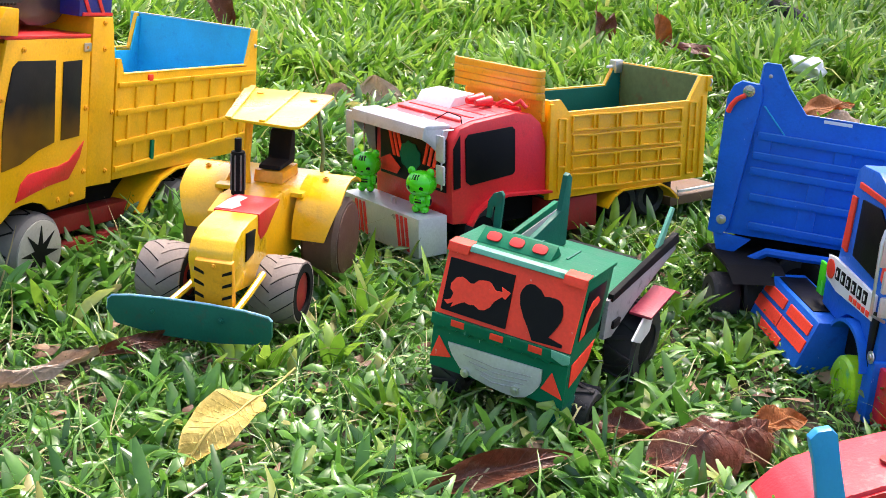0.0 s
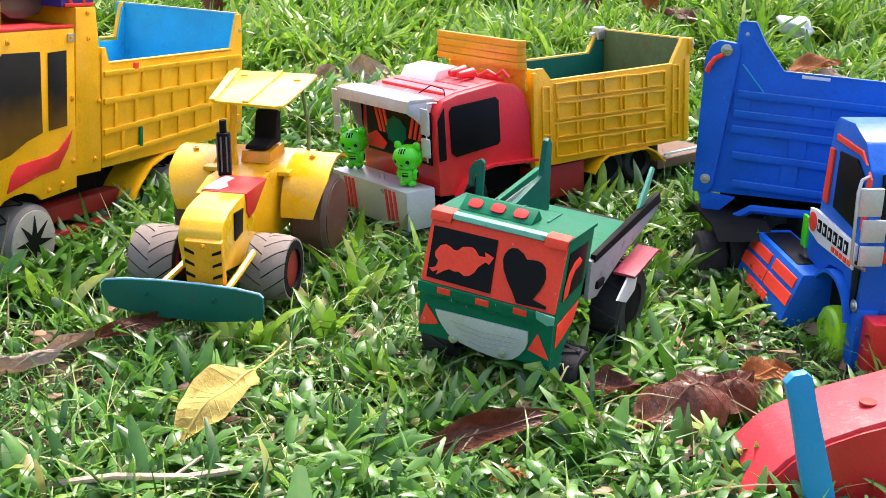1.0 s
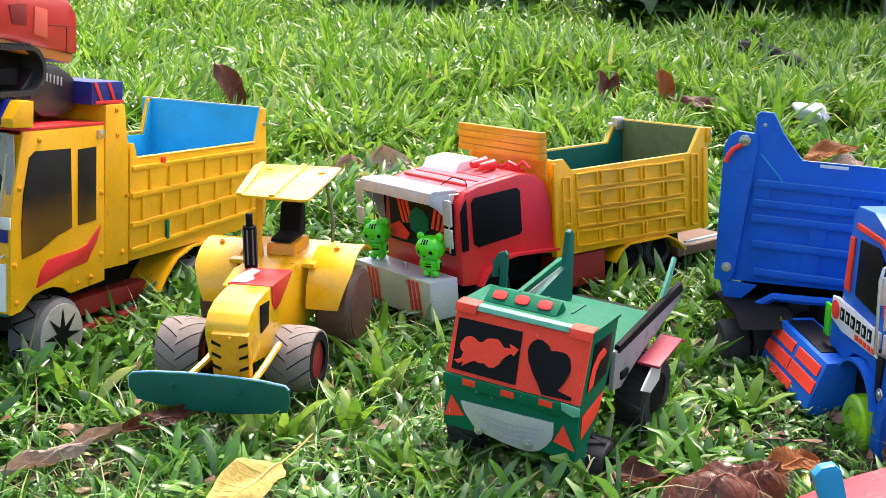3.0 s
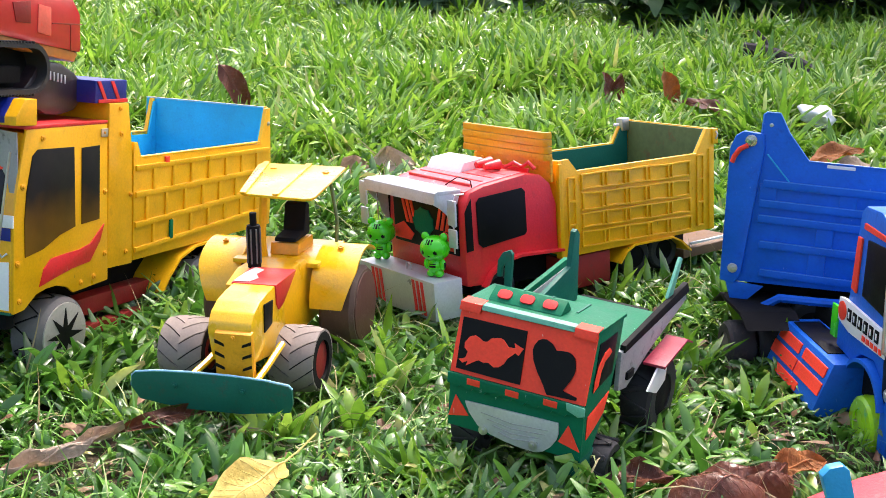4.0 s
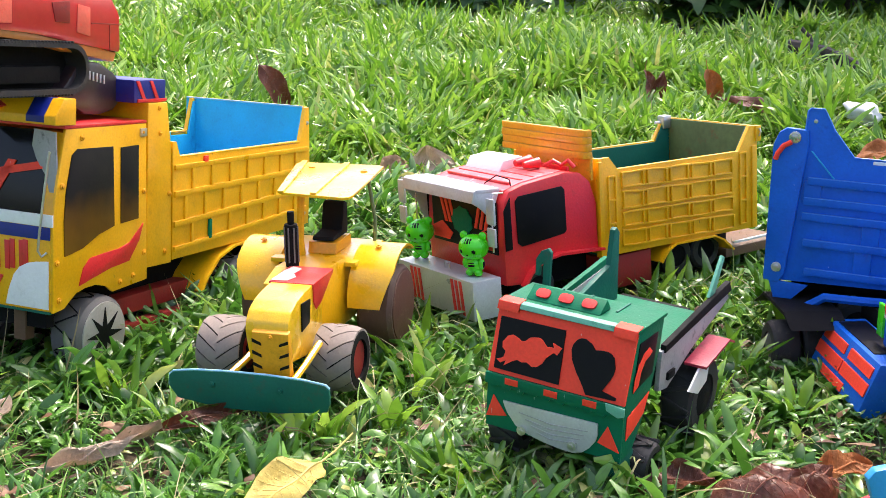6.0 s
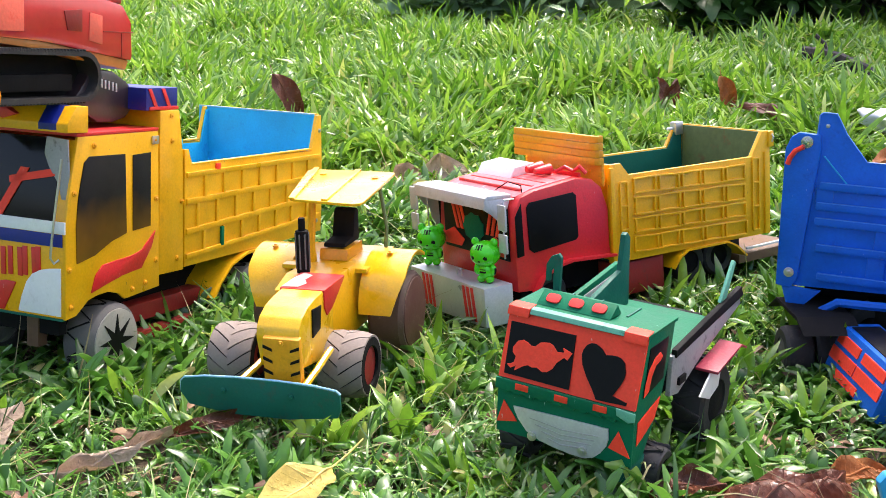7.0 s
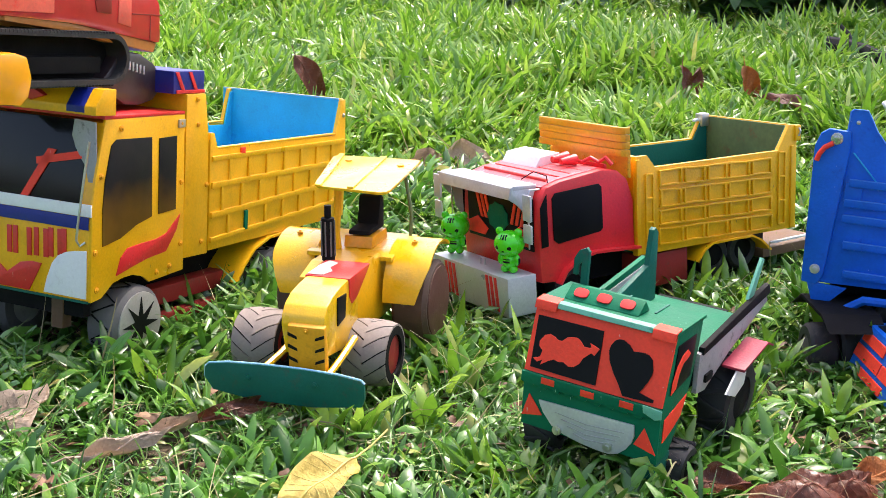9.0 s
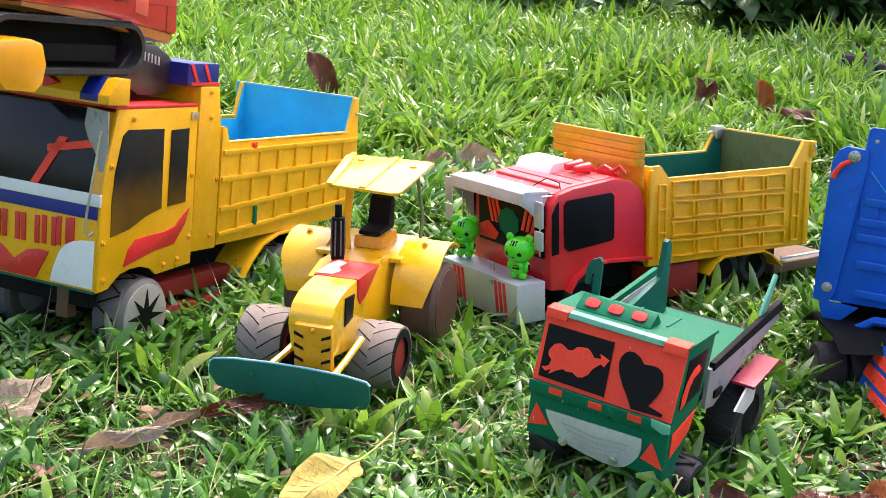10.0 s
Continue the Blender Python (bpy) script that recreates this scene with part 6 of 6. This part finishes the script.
# ---- fallen leaves, litter and the far edge of the lawn ----
def leaf(name, m, length, width, material, label, curl=0.3, droop=0.2, wave=0.004, stem=0.03, seed=0, twist=0.0, group="fallen leaves", veins=None):
    rnd = random.Random(seed)
    n, k = 16, 9
    b = bmesh.new()
    rows = []
    for i in range(n + 1):
        u = i / n
        half = width / 2 * max(0.03, math.sin(math.pi * u ** 0.85) ** 0.75) * (1 + 0.06 * math.sin(9 * u + seed))
        zc = -droop * length * (u - 0.5) ** 2 * 2
        row = []
        for j in range(k):
            v = j / (k - 1) * 2 - 1
            z = zc + curl * half * v * v + wave * math.sin(11 * u + 3.3 * v + seed) + 0.35 * wave * math.sin(27 * u) * abs(v)
            a = twist * (u - 0.5)
            y, z2 = half * v * math.cos(a) - (z - zc) * math.sin(a), zc + half * v * math.sin(a) + (z - zc) * math.cos(a)
            row.append(b.verts.new((length * (u - 0.5), y, z2)))
        rows.append(row)
    for p, q in zip(rows, rows[1:]):
        for j in range(k - 1):
            b.faces.new((p[j], p[j + 1], q[j + 1], q[j]))
    solid = bmesh.ops.solidify(b, geom=list(b.faces), thickness=0.0006)
    T = thing(name, m, label, "leaf", group)
    part("blade", b, material, T, angle=60)
    rib = [(length * (u - 0.5), 0, -droop * length * (u - 0.5) ** 2 * 2 + wave * math.sin(11 * u + seed) + 0.0007) for u in [i / 12 for i in range(12)]]
    tail = [(-length * 0.5 - stem * s, 0.15 * stem * s, -droop * length * 0.5 + stem * 0.3 * s) for s in (1.0, 0.5)]
    bm = tube(tail + rib, 0.0009, 6)
    for i in range(2, 12):
        for s in (1, -1):
            line = []
            for q in range(4):
                u = i / n * 1.2 + 0.035 * q
                v = s * 0.3 * q
                half = width / 2 * max(0.03, math.sin(math.pi * min(u, 1) ** 0.85) ** 0.75)
                zc = -droop * length * (u - 0.5) ** 2 * 2
                z = curl * half * v * v + wave * math.sin(11 * u + 3.3 * v + seed) + 0.35 * wave * math.sin(27 * u) * abs(v)
                a = twist * (u - 0.5)
                line.append((length * (u - 0.5), half * v * math.cos(a) - z * math.sin(a), zc + half * v * math.sin(a) + z * math.cos(a) + 0.0004))
            tube(line, 0.0003, 5, bm)
    part("midrib", bm, veins or material, T)
    return T


def scatter_leaves():
    leaf("yellow_leaf", pose(-0.096, 0.880, 0.008, 24, 0, 0) @ pose(0, 0, 0, 0, 0, 233), 0.098, 0.046, YELLOW_LEAF, "yellow fallen leaf lying on the turf", 0.3, 0.3, 0.0035, 0.035, 1)
    leaf("dead_leaf", pose(0.290, 0.872, 0.010, 22, 0, 0) @ pose(0, 0, 0, 0, 0, 30), 0.100, 0.070, WET_DEAD, "large brown curled dead leaf on the turf", -0.55, 0.35, 0.008, 0.02, 2)
    leaf("dead_leaf", pose(0.336, 0.893, 0.008, 16, 0, 0) @ pose(0, 0, 0, 0, 0, 42), 0.066, 0.044, DEAD, "dark brown curled dead leaf on the turf", -0.7, 0.4, 0.006, 0.012, 3)
    leaf("dead_leaf", pose(0.228, 0.90, 0.003, 20, 0, 0) @ pose(0, 0, 0, 0, 0, 8), 0.072, 0.028, DEAD, "narrow brown dead leaf on the turf", 0.6, 0.3, 0.004, 0.02, 4)
    leaf("dead_leaf", pose(0.120, 0.822, 0.004, 45, 0, 0) @ pose(0, 0, 0, 0, 0, 16), 0.12, 0.026, DEAD, "reddish brown rolled dead leaf on the turf", 0.9, 0.15, 0.002, 0.02, 5)
    leaf("dead_leaf", pose(0.275, 0.80, -0.004, 70, 20, 80), 0.05, 0.03, DEAD, "small reddish brown dead leaf", 0.5, 0.2, 0.002, 0.01, 6)
    leaf("dead_leaf", pose(0.376, 0.93, 0.0, 20, 0, 20), 0.06, 0.03, ORANGE_LEAF, "small tan dead leaf on the turf", 0.4, 0.2, 0.003, 0.01, 7)
    leaf("dry_leaf", pose(-0.262, 0.965, 0.004, 30, 0, 0) @ pose(0, 0, 0, 0, 0, 26), 0.115, 0.018, PALE_DRY, "long dry tan leaf half buried in turf", 0.5, -0.1, 0.006, 0.02, 8)
    leaf("dry_leaf", pose(-0.185, 1.045, 0.002, 45, -4, 26), 0.09, 0.018, DEAD, "dark brown rolled leaf under the blade", 0.7, 0.1, 0.003, 0.02, 9)
    leaf("dry_leaf", pose(-0.385, 1.0, 0.006, 30, 0, 0) @ pose(0, 0, 0, 0, 0, 65), 0.11, 0.055, PALE_DRY, "pale dry leaf on the turf", 0.3, 0.2, 0.005, 0.02, 10)
    leaf("dry_leaf", pose(0.04, 2.05, 0.05, 60, -10, -35), 0.10, 0.06, PALE_DRY, "pale dry leaf standing in the grass", 0.3, 0.2, 0.004, 0.02, 11)
    leaf("dry_leaf", pose(-0.015, 2.06, 0.035, 25, 0, 10), 0.11, 0.06, DRY, "brown dry leaf lying in the grass", 0.4, 0.2, 0.004, 0.02, 12)
    leaf("dry_leaf", pose(-0.26, 2.42, 0.135, 75, 60, 20), 0.11, 0.05, DEAD, "brown leaf caught upright in tall grass", 0.3, 0.2, 0.004, 0.02, 13)
    leaf("orange_leaf", pose(0.645, 2.52, 0.125, 80, 70, 0), 0.075, 0.04, ORANGE_LEAF, "orange leaf caught upright in tall grass", 0.4, 0.2, 0.004, 0.02, 14)
    leaf("dry_leaf", pose(0.51, 2.52, 0.12, 75, 80, 30), 0.08, 0.035, DEAD, "brown leaf caught upright in tall grass", 0.4, 0.2, 0.004, 0.02, 15)
    leaf("dry_leaf", pose(0.535, 2.54, 0.12, 75, -75, 10), 0.07, 0.03, DEAD, "brown leaf caught upright in tall grass", 0.4, 0.2, 0.004, 0.02, 16)
    leaf("dry_leaf", pose(0.70, 2.40, 0.10, 20, 18, -25), 0.12, 0.04, DEAD, "dark brown leaf lying in tall grass", 0.4, 0.2, 0.004, 0.02, 17)
    leaf("orange_leaf", pose(0.82, 2.02, 0.075, 20, -12, 12), 0.11, 0.045, ORANGE_LEAF, "orange dry leaf on the grass", 0.4, 0.2, 0.004, 0.02, 18)
    leaf("dry_leaf", pose(0.84, 1.98, 0.055, 20, 5, -10), 0.09, 0.05, PALE_DRY, "pale pinkish dry leaf on the grass", 0.4, 0.2, 0.004, 0.02, 19)
    leaf("orange_leaf", pose(0.128, 0.768, -0.004, 20, 0, 20), 0.04, 0.02, ORANGE_LEAF, "small orange leaf scrap in the turf", 0.3, 0.2, 0.002, 0.01, 20)
    T = thing("twig", pose(-0.125, 0.765, 0.0, 0, 0, 4), "pale dry twig lying on the turf", "twig")
    part("stick", tube([(-0.075, 0, 0.0), (-0.03, 0.003, 0.002), (0.02, -0.002, 0.001), (0.07, 0.004, 0.003)], 0.0028, 7), PALE_DRY, T)
    part("side_shoot", tube([(0.01, -0.001, 0.001), (0.022, 0.012, 0.003), (0.03, 0.022, 0.004)], 0.0014, 6), PALE_DRY, T)
    # crumpled white litter
    b = bmesh.new()
    bmesh.ops.create_icosphere(b, subdivisions=3, radius=0.034)
    for v in b.verts:
        v.co *= 1 + 0.55 * noise.noise(v.co * 45) + 0.25 * noise.noise(v.co * 110)
        v.co.z *= 0.6
    ob = part("litter", b, LITTER, None, angle=70)
    ob.matrix_world = pose(0.908, 2.36, 0.092, 10, 5, 30)
    tagged(ob, "crumpled white scrap of litter in the grass", "litter")
    # dark fallen branch on the rise
    T = thing("branch", pose(1.03, 2.95, 0.125, 0, 0, -28) @ Matrix.Diagonal((0.6, 1, 1, 1)), "dark dead branch lying in the grass", "branch")
    part("limb", tube([(-0.16, 0, 0.035), (-0.08, 0.01, 0.03), (0, 0, 0.02), (0.09, -0.015, 0.0), (0.18, -0.01, -0.03)], 0.022, 9), BARK_DARK, T)
    part("twig", tube([(-0.05, 0, 0.03), (-0.08, 0.03, 0.06), (-0.12, 0.035, 0.08)], 0.006, 7), BARK_DARK, T)


def clump(c, centre, size, leaf_len, leaf_wid, seed):
    rng = np.random.default_rng(seed)
    p = rng.normal(0, 1, (c, 3))
    p /= np.linalg.norm(p, axis=1)[:, None]
    p *= rng.uniform(0.35, 1.0, c)[:, None] ** 0.6 * (1 + 0.35 * np.sin(5 * p[:, :1] + 3 * p[:, 2:] + seed))
    p = p * np.array(size) + np.array(centre)
    return strips(p, rng.uniform(0, 6.283, c), rng.uniform(-0.5, 0.9, c), rng.uniform(0.1, 1.0, c), rng.uniform(0.6, 1.3, c) * leaf_len, rng.uniform(0.7, 1.2, c) * leaf_wid, shape=(0.2, 0.9, 1.0, 0.6, 0.0))


def build_edge():
    for k, (x, y, sx, sz, n) in enumerate(((1.12, 4.0, 0.28, 0.28, 800), (1.55, 4.35, 0.5, 0.4, 1300), (0.30, 4.25, 0.42, 0.2, 500), (2.5, 4.5, 0.6, 0.45, 1000))):
        z = float(soil_z(np.array(x), np.array(y)))
        T = thing("bush", pose(x, y, z), "dark green leafy bush at the lawn's edge", "bush", "bushes at the lawn's edge")
        b = bmesh.new()
        for j in range(5):
            a = j * 1.3 + k
            tube([(0, 0, -0.02), (0.25 * sx * math.cos(a), 0.2 * sx * math.sin(a), sz * 0.5), (0.6 * sx * math.cos(a), 0.4 * sx * math.sin(a), sz * 0.95)], 0.008, 6, b)
        part("stems", b, BARK, T)
        v, f = clump(n, (0, 0, sz * 0.6), (sx, sx * 0.5, sz * 0.55), 0.11, 0.06, k)
        ob = mesh_of("crown", v, f, BUSH if k in (0, 1, 3) else BUSH_PALE, "", "", "")
        ob.parent = T
    T = thing("tree", pose(1.86, 3.95, 0.10), "grey tree trunk at the lawn's edge", "tree")
    b = bmesh.new()
    n = 14
    rings = []
    for i in range(13):
        z = -0.05 + 3.4 * i / 12
        r = 0.11 + 0.03 * math.exp(-z * 3) - 0.015 * z
        rings.append([b.verts.new((r * math.cos(math.tau * k / n) * (1 + 0.09 * math.sin(3 * k + i)) + 0.02 * i * 0.2, r * math.sin(math.tau * k / n), z)) for k in range(n)])
    for p, q in zip(rings, rings[1:]):
        for k in range(n):
            b.faces.new((p[k], p[(k + 1) % n], q[(k + 1) % n], q[k]))
    part("trunk", b, BARK_GREY, T)
    # Limbs and crown stand out of view, set by where their shade falls.
    b = bmesh.new()
    for j in range(6):
        a = j * 1.05
        tube([(0.04, 0, 3.0 + 0.05 * j), (0.6 + 0.35 * math.cos(a), 0.55 + 0.35 * math.sin(a), 3.5), (1.3 + 0.95 * math.cos(a), 1.2 + 0.95 * math.sin(a), 4.0)], 0.035, 7, b)
    part("limbs", b, BARK_GREY, T)
    v, f = clump(5000, (1.3, 1.2, 4.2), (1.4, 1.4, 0.9), 0.16, 0.07, 77)
    ob = mesh_of("crown", v, f, BUSH, "", "", "")
    ob.parent = T


BARK_DARK = mat("dark_bark", (0.025, 0.02, 0.018), 0.85, vary=0.3, bump=0.6)
BARK_GREY = mat("grey_bark", (0.25, 0.23, 0.21), 0.9, scale=20, vary=0.3, bump=0.8, dirt=(0.1, 0.09, 0.07), dirt_amount=0.4)
BUSH_PALE = leaf_mat("pale_bush_leaf", [(0, (0.14, 0.24, 0.11)), (1, (0.26, 0.38, 0.22))], 0.25, 0.35)
scatter_leaves()
build_edge()
build_grass()
